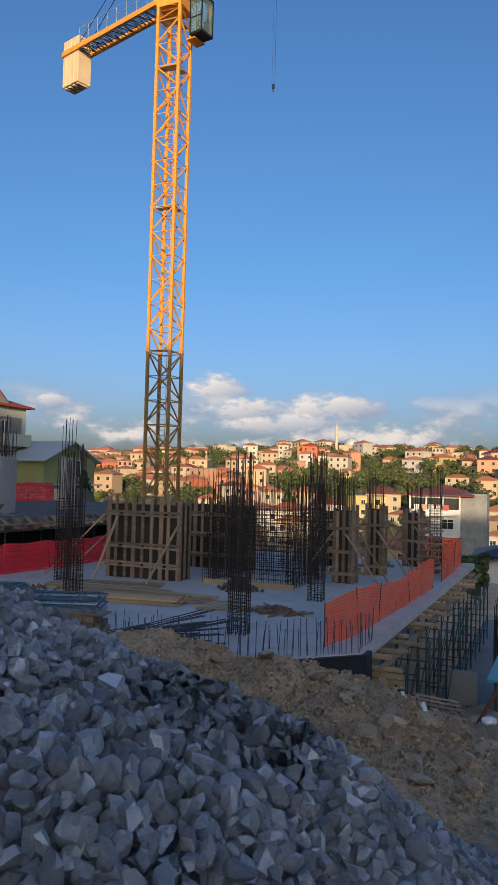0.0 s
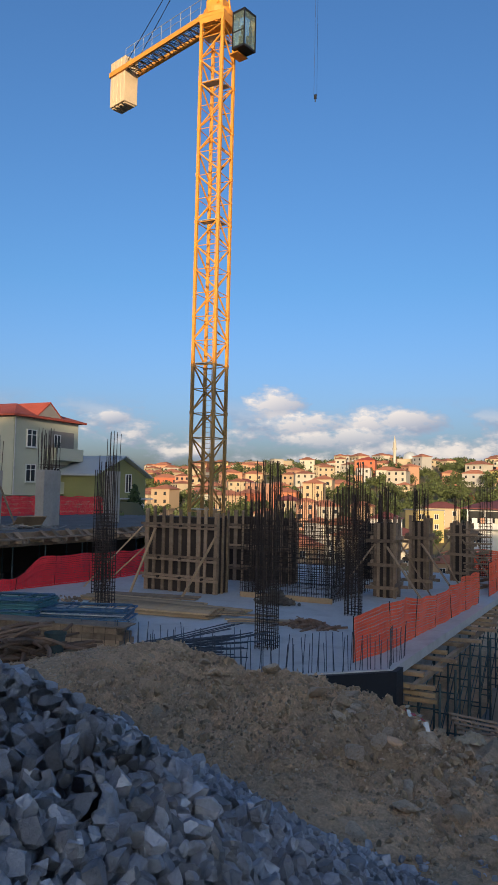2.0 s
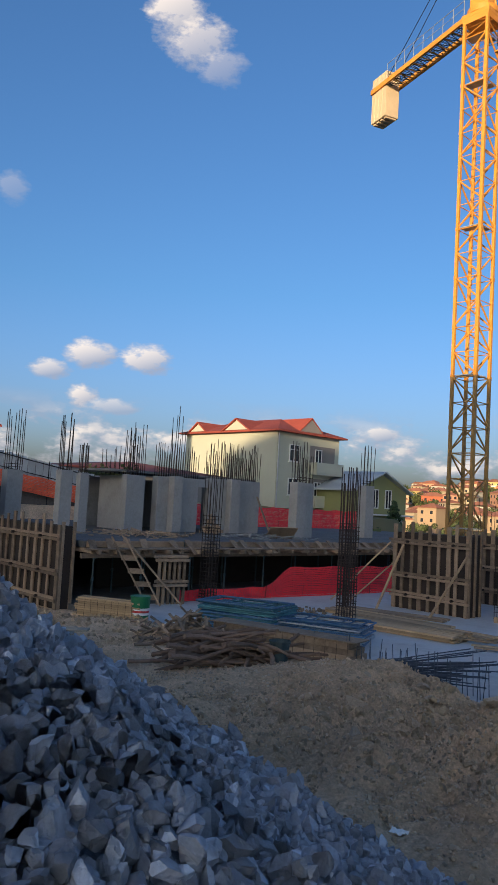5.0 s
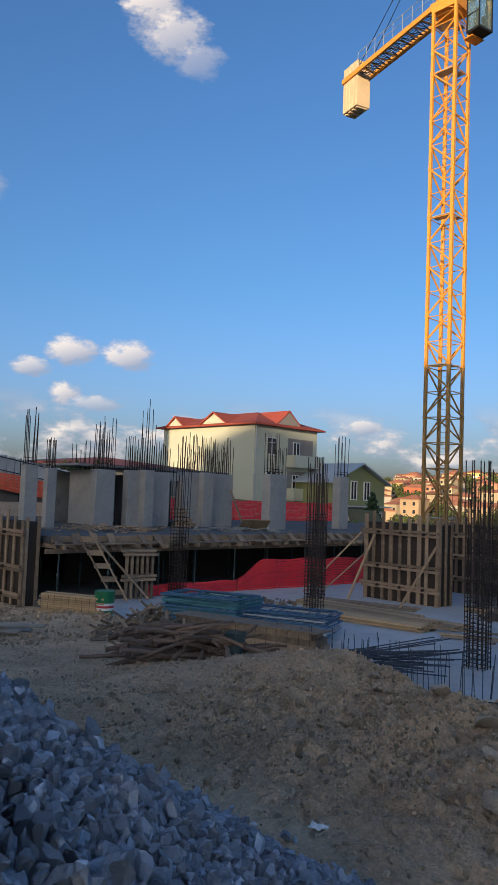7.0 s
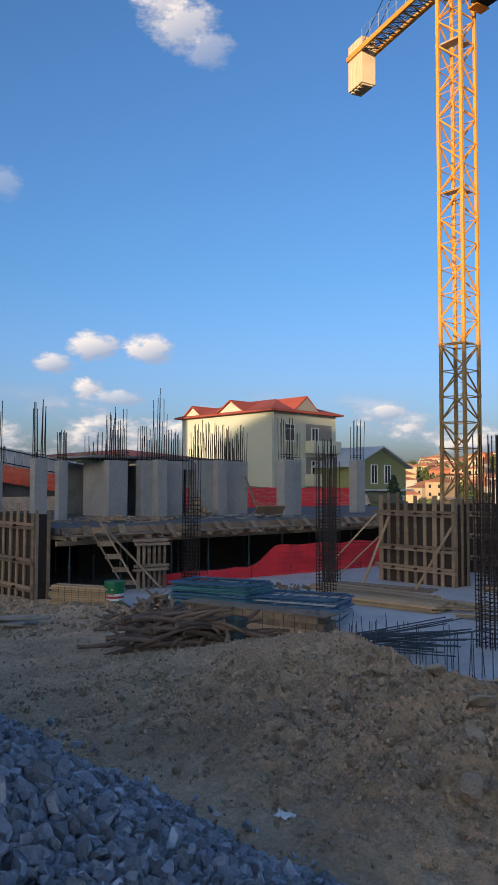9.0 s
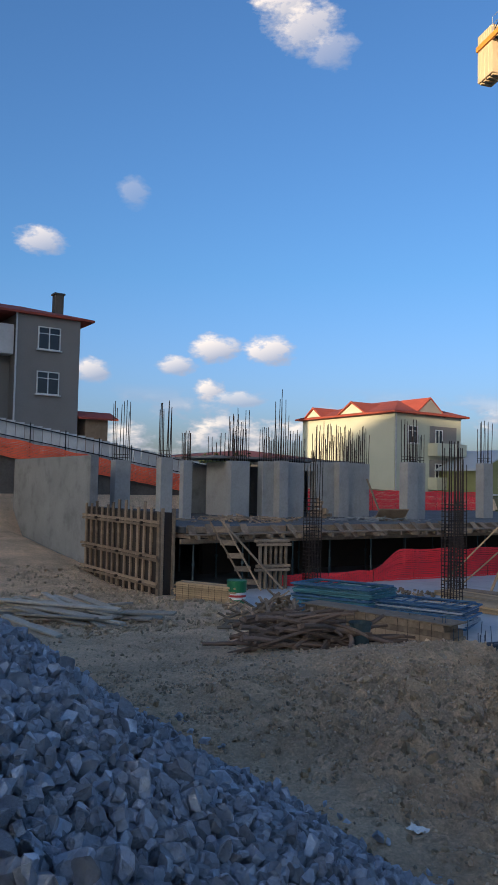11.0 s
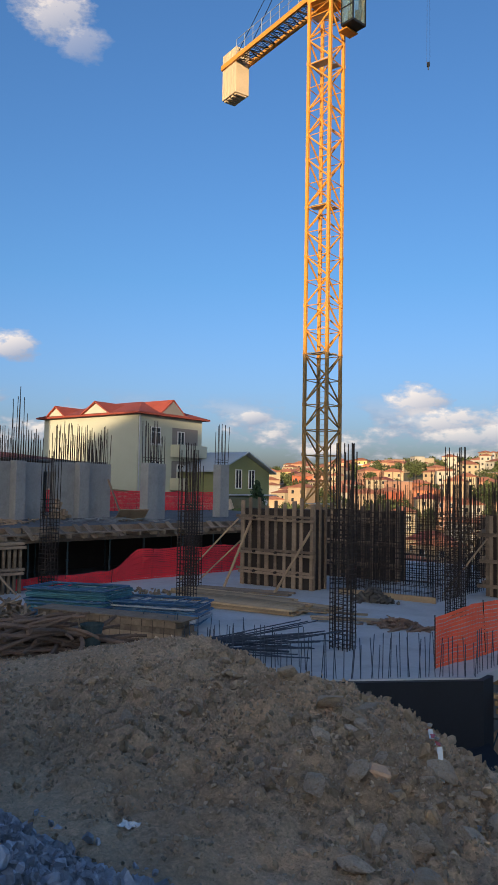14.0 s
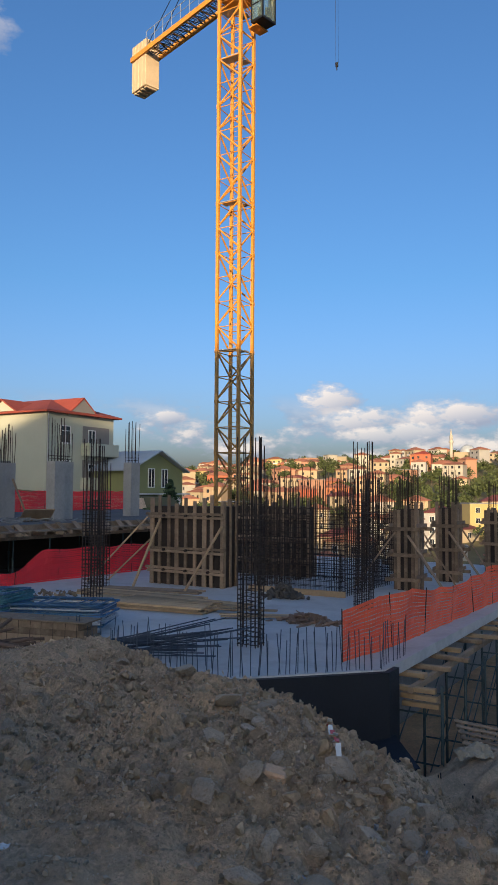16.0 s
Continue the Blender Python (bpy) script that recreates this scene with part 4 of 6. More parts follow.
# trestle of short timbers under the deck edge
tr = thing("packing_trestle", "trestle of short stacked timbers under the deck", "trestle", (-19.0, 17.6, 0.0), 78)
for z in (0.62, 0.74, 1.42, 1.54):
    put("board", stud(1.2, 0.1, 0.09), tr, pose(R.uniform(-0.1, 0.1), -0.1, z))
    put("board", stud(1.0, 0.1, 0.09), tr, pose(R.uniform(-0.1, 0.1), 0.1, z))
for i in range(6):
    put("post", stud(1.5, 0.09, 0.09), tr, pose(-0.45 + i * 0.18, 0, 0.75, 0, -90, 0))

# lumber on the slab
for k, (x, y, rz, L, c, r_) in enumerate(((-12.2, 20.5, 7, 4.2, 6, 3), (-11.6, 21.6, -3, 3.9, 4, 2), (-13.6, 21.9, 3, 4.4, 5, 2), (-14.2, 23.3, 12, 3.6, 4, 1))):
    plank_stack("lumber_pile", "pile of pale sawn boards lying on the slab", (x, y, 0.012), rz, L, c, r_, 0.17, 0.055, M_WOOD_Y if k < 3 else M_WOOD, 0.03, 9.0)
for k, (x, y, rz) in enumerate(((-8.9, 20.9, 24), (-8.6, 20.5, 30), (-9.4, 21.0, 20))):
    bm = bmesh.new()
    box(bm, (0, 0, 0.02), (1.9, 0.2, 0.035))
    ob = solid("plank", bm, M_WOOD_Y, "single pale board lying flat on the slab", "plank", group="loose planks")
    ob.matrix_world = pose(x, y, 0.002 + 0.04 * k, 0, 0, rz)


def rubble(name, x, y, sx, sy, h, n, material_, label, z0=0.0, size=(0.05, 0.14), stretch=2.2):
    bm = bmesh.new()
    for i in range(n):
        a, b = R.gauss(0, 0.45), R.gauss(0, 0.45)
        q = h * math.exp(-2.2 * (a * a + b * b)) * R.random()
        s = R.uniform(*size)
        m = pose(x + a * sx, y + b * sy, z0 + q + s * 0.4, R.uniform(0, 360), R.uniform(0, 360) if stretch < 4 else R.uniform(-14, 14), R.uniform(0, 360))
        box(bm, (0, 0, 0), (s * R.uniform(0.8, stretch), s, s * R.uniform(0.4, 0.9)), m)
    return solid(name, bm, material_, label, "rubble", kind="stuff")


rubble("rubble_heap", -7.3, 20.7, 0.75, 0.4, 0.2, 170, M_BRANCH, "low heap of broken brown timber offcuts on the slab", size=(0.03, 0.07), stretch=9.0)
rubble("rubble_heap", -9.9, 24.2, 0.7, 0.4, 0.4, 140, M_BANK, "heap of dark offcuts before the core bars", size=(0.05, 0.13))
rubble("scrap_litter", -15.5, 20.6, 2.2, 1.2, 0.08, 110, M_WOOD, "litter of timber scraps on the slab", size=(0.03, 0.1))
rubble("deck_litter", -23.5, 19.5, 2.2, 2.6, 0.16, 150, M_WOOD, "boards and debris lying on the deck", DZ, size=(0.025, 0.07), stretch=14.0)
rubble("deck_litter", -22.6, 25.6, 1.6, 2.6, 0.14, 130, M_CONC_DK, "boards and debris lying on the deck", DZ, size=(0.025, 0.07), stretch=12.0)
rubble("core_litter", -25.0, 24.4, 0.4, 0.5, 0.7, 40, M_WOOD, "boards stacked in the core doorway", DZ, size=(0.08, 0.2))
dp = thing("leaning_panel", "dark plywood sheet leaning on deck debris", "panel", (-22.3, 25.9, DZ + 0.02), 70)
bm = bmesh.new()
box(bm, (0, 0, 0.3), (1.3, 0.04, 0.9), pose(0, 0, 0, 50, 0, 0))
part("sheet", bm, M_WOOD, dp)
br = thing("timber_brace", "long timber board leaning against the formwork", "brace", group="raking braces")
put("board", stud(2.0, 0.1, 0.05), br, along((-24.9, 28.0, DZ + 0.02), (-25.8, 27.9, DZ + 1.75)))

# planks heaped at the foot of the left formwork
pp = thing("plank_heap", "untidy heap of long grey planks beside the track", "timber heap")
heap_planks = [plank_mesh("plank", L, 0.15, 0.045, M_WOOD_G) for L in (2.2, 2.8, 3.4)]
for i in range(30):
    x, y = -15.5 + R.gauss(0, 0.8), 9.3 + R.gauss(0, 0.45)
    put("plank", heap_planks[i % 3], pp, pose(x, y, gz(x, y) + 0.05 + 0.28 * R.random() * math.exp(-((x + 15.5) / 1.2) ** 2), R.uniform(-20, 20), R.uniform(-5, 5), R.gauss(28, 16)))

# ---- propped joists outside the slab's right edge ----
jo = thing("edge_joists", "pale timber joists and boards jutting from the slab edge", "formwork")
for i in range(20):
    y = 18.0 + i * 1.0 + R.uniform(-0.12, 0.12)
    L = R.choice((1.0, 1.2, 1.4))
    put("joist", stud(L, 0.14 if i % 4 else 0.2, 0.09, i % 3 == 0), jo, pose(-4.0 + L / 2 - 0.55 + R.uniform(-0.1, 0.1), y, -0.30 - 0.02 * (i % 2), 0, 0, R.uniform(-7, 7)))
for i in range(5):
    put("bearer", stud(4.2, 0.1, 0.12), jo, pose(-3.55, 19.5 + i * 4.1, -0.43, 0, 0, 90))
for i in range(3):
    put("joist", stud(0.7, 0.13, 0.09, True), jo, pose(-3.45, 17.5 + i * 0.1, -0.42 - i * 0.16, 0, 0, R.uniform(-6, 6)))
sc = thing("shoring_tower", "dark green steel shoring frames under the slab edge", "scaffold")
for i in range(13):
    y = 17.7 + i * 1.55
    for x in (-3.9, -3.05):
        bm = bmesh.new()
        rod(bm, (x, y, PIT), (x, y, -0.36), 0.03, 7)
        part("standard", bm, M_PROP, sc)
    for z in (-2.7, -1.8, -0.9):
        bm = bmesh.new()
        rod(bm, (-3.9, y, z), (-3.05, y, z), 0.018, 5)
        part("ledger", bm, M_PROP, sc)
    if i < 12:
        for x in (-3.9, -3.05):
            for z in (-2.9, -1.5):
                bm = bmesh.new()
                rod(bm, (x, y, z), (x, y + 1.55, z + 1.1), 0.014, 5)
                part("cross_brace", bm, M_PROP, sc)
fence = thing("starter_bar_row", "long row of dark starter bars in the pit", "rebar")
pb = [rod_mesh("starter_bar", h, 0.012, M_REBAR, 5) for h in (1.5, 1.7, 1.9)]
for i in range(60):
    put("starter_bar", R.choice(pb), fence, pose(-1.9 + R.uniform(-0.03, 0.03), 26 + i * 0.16, PIT + 1.3, R.uniform(-3, 3), R.uniform(-3, 3), 0))
for i in range(40):
    put("starter_bar", R.choice(pb), fence, pose(-3.6 + i * 0.075, 15.9 + 0.4 * math.sin(i), PIT, R.uniform(-5, 5), R.uniform(-5, 5), 0))

# pit clutter: pallet, sheeting, pipe
pa = thing("broken_pallet", "broken grey timber pallet lying on the pit's rubble", "pallet", (-2.3, 17.9, ground_z(-2.3, 17.9) + 0.2), 35)
pale_slat = plank_mesh("slat", 1.1, 0.08, 0.022, M_WOOD)
pa.matrix_world = pa.matrix_world @ pose(0, 0, 0, 20, 12, 0)
for i in range(6):
    put("slat", pale_slat, pa, pose(0, -0.4 + i * 0.16, 0.08))
for i in range(3):
    put("runner", stud(1.0, 0.08, 0.06), pa, pose(-0.45 + i * 0.45, 0, 0.04, 0, 0, 90))
bm = bmesh.new()
bmesh.ops.create_grid(bm, x_segments=26, y_segments=18, size=0.5)
for v in bm.verts:
    x, y = v.co.x * 0.6, v.co.y * 0.45
    v.co = (x, y, 0.1 * math.exp(-(x * x + y * y) * 6) + 0.1 * fbm(x, y, 5.0) + 0.03)
ob = solid("plastic_sheeting", bm, M_PLASTIC, "crumpled dirty translucent plastic sheeting on rubble", "sheeting")
ob.matrix_world = pose(-2.35, 17.2, ground_z(-2.35, 17.2) + 0.05, 10, -5, 30)
bm = bmesh.new()
rod(bm, (-1.56, 18, -1.5), (-0.3, 18, 0.86), 0.04, 10)
solid("red_pipe", bm, M_DKROOF, "slanting dark red steel pipe over the pit", "pipe", "red pipes")
bm = bmesh.new()
rod(bm, (-1.16, 17.6, -1.45), (0.3, 17.6, 0.9), 0.04, 10)
solid("red_pipe", bm, M_DKROOF, "slanting dark red steel pipe over the pit", "pipe", "red pipes")
bm = bmesh.new()
bmesh.ops.create_icosphere(bm, subdivisions=3, radius=0.15)
for v in bm.verts:
    v.co *= 1 + 0.25 * fbm(v.co.x * 9, v.co.y * 9, 1.0)
    v.co.z *= 0.6
ob = solid("white_sack", bm, M_WHITE, "small crumpled white sack at the pit edge", "sack")
ob.matrix_world = pose(-1.2, 16.7, ground_z(-1.2, 16.7) + 0.1)
bm = bmesh.new()
bmesh.ops.create_grid(bm, x_segments=10, y_segments=8, size=0.5)
for v in bm.verts:
    v.co = (v.co.x * 0.13, v.co.y * 0.085, 0.02 + 0.02 * fbm(v.co.x * 6, v.co.y * 5, 1.0))
ob = solid("paper_scrap", bm, M_WHITE, "crumpled pale paper scrap lying on the dirt", "litter")
ob.matrix_world = pose(-2.3, 6.7, track(-2.3, 6.7) + 0.02, 0, 0, 20)
tp = thing("barrier_tape", "torn red and white barrier tape on the dirt heap", "tape")
for i in range(12):
    a = Vector((-1.66 + 0.044 * i, 9.85 - 0.076 * i, 0))
    b = Vector((-1.66 + 0.044 * (i + 1), 9.85 - 0.076 * (i + 1), 0))
    for q in (a, b):
        q.z = track(q.x, q.y) + 0.07 + 0.03 * math.sin(i * 2)
    bm = bmesh.new()
    beam(bm, a, b, 0.04, 0.004, (0.3 * math.sin(i), 0.5 * math.cos(1.7 * i), 1))
    part("tape_band", bm, M_REDP if i % 4 == 0 else M_WHITE, tp, "red band" if i % 4 == 0 else "")
hose = thing("grey_hose", "short grey hose lying along the gravel's foot", "hose")
bm = bmesh.new()
rings = []
for i in range(14):
    x = -3.45 + 0.09 * i
    y = 6.02 - 0.009 * i + 0.02 * math.sin(i * 0.7)
    c = Vector((x, y, max(track(x, y), gravel(x, y)) + 0.03))
    rings.append([bm.verts.new(c + Vector((0, 0.013 * math.cos(k * 0.7854), 0.013 * math.sin(k * 0.7854)))) for k in range(8)])
for a, b in zip(rings, rings[1:]):
    for k in range(8):
        bm.faces.new((a[k], a[(k + 1) % 8], b[(k + 1) % 8], b[k]))
part("tube", bm, M_CONC, hose)

# ---- tower crane ----
crane = thing("tower_crane", "tall orange-yellow lattice tower crane with concrete ballast", "crane", (-22.45, 41.35, 0))
MW = 1.5
SEC = 2.93


def mast_section(bm_parent, z0, mtl, n):
    sec = new("mast_section")
    sec.parent = bm_parent
    sec.matrix_local = pose(0, 0, z0)
    h = MW / 2
    for sx, sy in ((-1, -1), (1, -1), (1, 1), (-1, 1)):
        put("chord", MAST[mtl]["chord"], sec, pose(sx * h, sy * h, 0))
    for k in range(4):
        put("lacing", MAST[mtl]["lacing" if (k + n) % 2 else "lacing_b"], sec, pose(0, 0, 0, 0, 0, 90 * k))
    if n % 3 == 1:
        put("platform", MAST[mtl]["platform"], sec, pose(0, 0, 0.1))
    put("ladder", MAST[mtl]["ladder"], sec, pose(-0.25, 0.35, 0))
    return sec


MAST = {}
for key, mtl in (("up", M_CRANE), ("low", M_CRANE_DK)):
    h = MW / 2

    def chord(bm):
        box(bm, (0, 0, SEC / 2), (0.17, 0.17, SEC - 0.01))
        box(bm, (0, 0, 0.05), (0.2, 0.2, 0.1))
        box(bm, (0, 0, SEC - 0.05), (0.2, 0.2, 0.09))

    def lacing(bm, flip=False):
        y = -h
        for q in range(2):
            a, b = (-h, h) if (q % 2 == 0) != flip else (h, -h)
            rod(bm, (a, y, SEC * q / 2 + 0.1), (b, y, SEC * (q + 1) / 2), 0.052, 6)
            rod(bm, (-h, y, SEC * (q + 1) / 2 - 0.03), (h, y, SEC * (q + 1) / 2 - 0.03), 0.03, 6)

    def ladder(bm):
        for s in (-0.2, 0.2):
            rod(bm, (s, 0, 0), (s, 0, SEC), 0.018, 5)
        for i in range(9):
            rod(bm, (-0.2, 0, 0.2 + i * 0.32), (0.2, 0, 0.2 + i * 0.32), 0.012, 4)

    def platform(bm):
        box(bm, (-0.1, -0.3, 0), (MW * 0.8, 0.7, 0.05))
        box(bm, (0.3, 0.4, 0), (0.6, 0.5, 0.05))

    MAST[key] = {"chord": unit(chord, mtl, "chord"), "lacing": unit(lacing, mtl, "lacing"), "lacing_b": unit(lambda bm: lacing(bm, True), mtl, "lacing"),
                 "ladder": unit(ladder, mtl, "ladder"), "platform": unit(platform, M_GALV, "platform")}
z = -0.4
# sections under the shadow line take the shaded copy of the yellow
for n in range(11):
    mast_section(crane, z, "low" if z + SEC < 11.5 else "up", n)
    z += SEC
JZ = 33.3
TOPZ = 33.0
head = mast_section(crane, z, "up", 1)
head.matrix_local = pose(0, 0, z) @ Matrix.Diagonal((1, 1, (TOPZ - z) / SEC, 1))
bm = bmesh.new()
box(bm, (0, 0, TOPZ + 0.12), (1.8, 1.8, 0.24))
for v in box(bm, (0, 0, TOPZ - 0.17), (1.78, 1.78, 0.34)):
    if v.co.z < TOPZ - 0.3:
        v.co.x, v.co.y = v.co.x * 0.94, v.co.y * 0.94
bmesh.ops.create_cone(bm, cap_ends=True, segments=28, radius1=0.95, radius2=0.95, depth=0.35, matrix=Matrix.Translation((0, 0, TOPZ + 0.4)))
part("slewing_ring", bm, M_CRANE, crane)
bm = bmesh.new()
box(bm, (0, 0, TOPZ + 0.95), (1.2, 1.2, 0.8))
bevel(bm, 0.08)
part("slewing_frame", bm, M_CRANE, crane)
jib = new("jib")
jib.parent = crane
jib.matrix_local = pose(0, 0, JZ, 0, 0, 162) @ Matrix.Diagonal((0.99, 1, 1, 1))
tagged(jib, "lattice jib and counter-jib")
bm = bmesh.new()
for s in (-1, 1):
    box(bm, (5.6, s * 0.62, 0.1), (10.6, 0.16, 0.34))
for i in range(14):
    box(bm, (0.6 + i * 0.78, 0, 0.0), (0.06, 1.2, 0.06))
part("counter_jib", bm, M_CRANE, jib)
bm = bmesh.new()
for i in range(28):
    a, s = 0.4 + i * 0.33, 0.52 if i % 2 else -0.52
    rod(bm, (a, -s, 0.06), (a + 0.33, s, 0.06), 0.028, 5)
    rod(bm, (a, -0.52, 0.09), (a, 0.52, 0.09), 0.022, 5)
for s in (-0.3, -0.1, 0.1, 0.3):
    rod(bm, (0.3, s, 0.1), (9.7, s, 0.1), 0.02, 5)
part("walkway", bm, M_DARK, jib)
bm = bmesh.new()
for s in (-0.7, 0.7):
    for i in range(9):
        rod(bm, (0.9 + i * 1.0, s, 0.25), (0.9 + i * 1.0, s, 1.3), 0.02, 5)
    rod(bm, (0.9, s, 1.3), (8.9, s, 1.3), 0.02, 5)
    rod(bm, (0.9, s, 0.8), (8.9, s, 0.8), 0.015, 5)
part("guard_rail", bm, M_GALV, jib)
for i in range(4):
    bm = bmesh.new()
    box(bm, (9.35 + i * 0.44, 0, -0.62), (0.42, 1.15, 3.3))
    box(bm, (9.35 + i * 0.44, 0, -2.32), (0.26, 0.9, 0.12))
    bevel(bm, 0.03)
    part("ballast_block", bm, M_CW, jib, "cream concrete ballast block")
bm = bmesh.new()
for s in (-0.35, 0.35):
    rod(bm, (9.6, s, 0.4), (0.2, s * 0.3, 7.5), 0.025, 6)
part("tie_rope", bm, M_DARK, jib)
bm = bmesh.new()
hh = 0.62
for k in range(20):
    x0, x1 = -0.8 - k * 1.6, -0.8 - (k + 1) * 1.6
    for s in (-hh, hh):
        beam(bm, (x0, s, 0.0), (x1, s, 0.0), 0.1, 0.1)
        rod(bm, (x0, s, 0.0), ((x0 + x1) / 2, 0, 1.25), 0.03, 5)
        rod(bm, ((x0 + x1) / 2, 0, 1.25), (x1, s, 0.0), 0.03, 5)
    rod(bm, (x0, -hh, 0), (x1, hh, 0), 0.025, 5)
    beam(bm, (x0, 0, 1.25), (x1, 0, 1.25), 0.1, 0.1)
part("front_jib", bm, M_CRANE, jib).matrix_local = pose(0, 0, 1.5, 0, 0.0, 0)
bm = bmesh.new()
for s in (-0.5, 0.5):
    rod(bm, (s, 0.5, 0.6), (0, 0, 7.6), 0.07, 6)
    rod(bm, (s, -0.5, 0.6), (0, 0, 7.6), 0.07, 6)
part("a_frame", bm, M_CRANE, jib)
cab = new("cab")
cab.parent = crane
cab.matrix_local = pose(1.85, 0.0, JZ - 2.6, 0, 0, -12) @ Matrix.Diagonal((0.72, 0.72, 1.25, 1))
tagged(cab, "glazed operator cab with dark frame")
bm = bmesh.new()
for sx in (-0.62, 0.62):
    for sy in (-0.75, 0.75):
        box(bm, (sx, sy, 0.95), (0.09, 0.09, 1.9))
for z_ in (0.05, 1.86):
    box(bm, (0, 0, z_), (1.3, 1.55, 0.1))
box(bm, (0, -0.75, 0.85), (1.2, 0.05, 0.05))
part("cab_frame", bm, M_DARK, cab)
bm = bmesh.new()
box(bm, (0, 0, 1.0), (1.2, 1.46, 1.72))
part("cab_glazing", bm, M_CABGLASS, cab)
bm = bmesh.new()
box(bm, (0, 0.2, 0.45), (0.5, 0.5, 0.5))
box(bm, (0, 0.42, 0.9), (0.5, 0.12, 0.8))
part("seat", bm, M_DARK, cab)
bm = bmesh.new()
box(bm, (-0.75, 0.2, -0.05), (0.9, 1.4, 0.06))
part("cab_platform", bm, M_CRANE, cab)
hk = thing("hook_block", "thin hoist rope with a small dark hook block", "hook", (-15.2, 39.85, 25.4))
bm = bmesh.new()
for s in (-0.09, 0.09):
    rod(bm, (s, 0, 0.6), (s * 0.6, 0, JZ + 1.5 - 25.4), 0.007, 5)
part("hoist_rope", bm, M_DARK, hk)
bm = bmesh.new()
box(bm, (0, 0, 0.5), (0.16, 0.08, 0.26))
bevel(bm, 0.02)
rod(bm, (0, 0, 0.2), (0, 0, 0.38), 0.03, 6)
part("hook", bm, M_DARK, hk)

# ---- windows and houses ----
WIN = {}
def window(parent, x, y, z, w, h, rz, lite=False, deep=0.06):
    """Frame, mullion and pane set in a wall; x and y are on the wall's face."""
    key = (round(w, 2), round(h, 2), lite)
    if key not in WIN:
        bm = bmesh.new()
        t = 0.07
        for sx in (-1, 1):
            box(bm, (sx * (w / 2 - t / 2), 0, h / 2), (t, 0.1, h))
        for zz in (t / 2, h - t / 2):
            box(bm, (0, 0, zz), (w - 2 * t, 0.1, t))
        box(bm, (0, 0, h / 2), (t, 0.08, h - 2 * t))
        if not lite:
            box(bm, (0, 0, h * 0.7), (w - 2 * t, 0.07, t * 0.7))
            box(bm, (0, -0.07, -0.04), (w + 0.2, 0.2, 0.06))
        fm = mesh("window_frame", bm, M_TRIM)
        bm = bmesh.new()
        box(bm, (0, 0.02, h / 2), (w - 0.06, 0.03, h - 0.06))
        WIN[key] = (fm, mesh("pane", bm, M_GLASS))
    fm, pm = WIN[key]
    wi = put("window", fm, parent, pose(x, y, z, 0, 0, rz))
    put("pane", pm, wi, Matrix.Identity(4))
    return wi


def hip_roof(L, W, h, over, ridge):
    """Hipped roof over L by W, eaves at z 0."""
    bm = bmesh.new()
    a, b = L / 2 + over, W / 2 + over
    e = [bm.verts.new(p) for p in ((-a, -b, 0), (a, -b, 0), (a, b, 0), (-a, b, 0))]
    u = [bm.verts.new(p) for p in ((-a, -b, -0.14), (a, -b, -0.14), (a, b, -0.14), (-a, b, -0.14))]
    r_ = [bm.verts.new((-ridge / 2, 0, h)), bm.verts.new((ridge / 2, 0, h))]
    for f in ((e[0], e[1], r_[1], r_[0]), (e[2], e[3], r_[0], r_[1]), (e[1], e[2], r_[1]), (e[3], e[0], r_[0])):
        bm.faces.new(f)
    for i in range(4):
        bm.faces.new((u[i], u[(i + 1) % 4], e[(i + 1) % 4], e[i]))
    bm.faces.new(u[::-1])
    bmesh.ops.recalc_face_normals(bm, faces=list(bm.faces))
    return bm


def gable_roof(L, W, h, over, t=0.12):
    """Pitched roof with its ridge along x."""
    bm = bmesh.new()
    a, b = L / 2 + over, W / 2 + over
    k = h * (1 + over / (W / 2))
    for s in (-1, 1):
        vs = [bm.verts.new(p) for p in ((-a, s * b, h - k), (a, s * b, h - k), (a, 0, h), (-a, 0, h), (-a, s * b, h - k + t), (a, s * b, h - k + t), (a, 0, h + t), (-a, 0, h + t))]
        for f in ((0, 1, 2, 3), (4, 5, 6, 7), (0, 1, 5, 4), (1, 2, 6, 5), (2, 3, 7, 6), (3, 0, 4, 7)):
            bm.faces.new([vs[i] for i in f])
    bmesh.ops.recalc_face_normals(bm, faces=list(bm.faces))
    return bm


def gable_wall(W, h, t=0.2):
    bm = bmesh.new()
    vs = [bm.verts.new(p) for p in ((-t / 2, -W / 2, 0), (-t / 2, W / 2, 0), (-t / 2, 0, h), (t / 2, -W / 2, 0), (t / 2, W / 2, 0), (t / 2, 0, h))]
    for f in ((0, 1, 2), (5, 4, 3), (0, 3, 4, 1), (1, 4, 5, 2), (2, 5, 3, 0)):
        bm.faces.new([vs[i] for i in f])
    bmesh.ops.recalc_face_normals(bm, faces=list(bm.faces))
    return bm


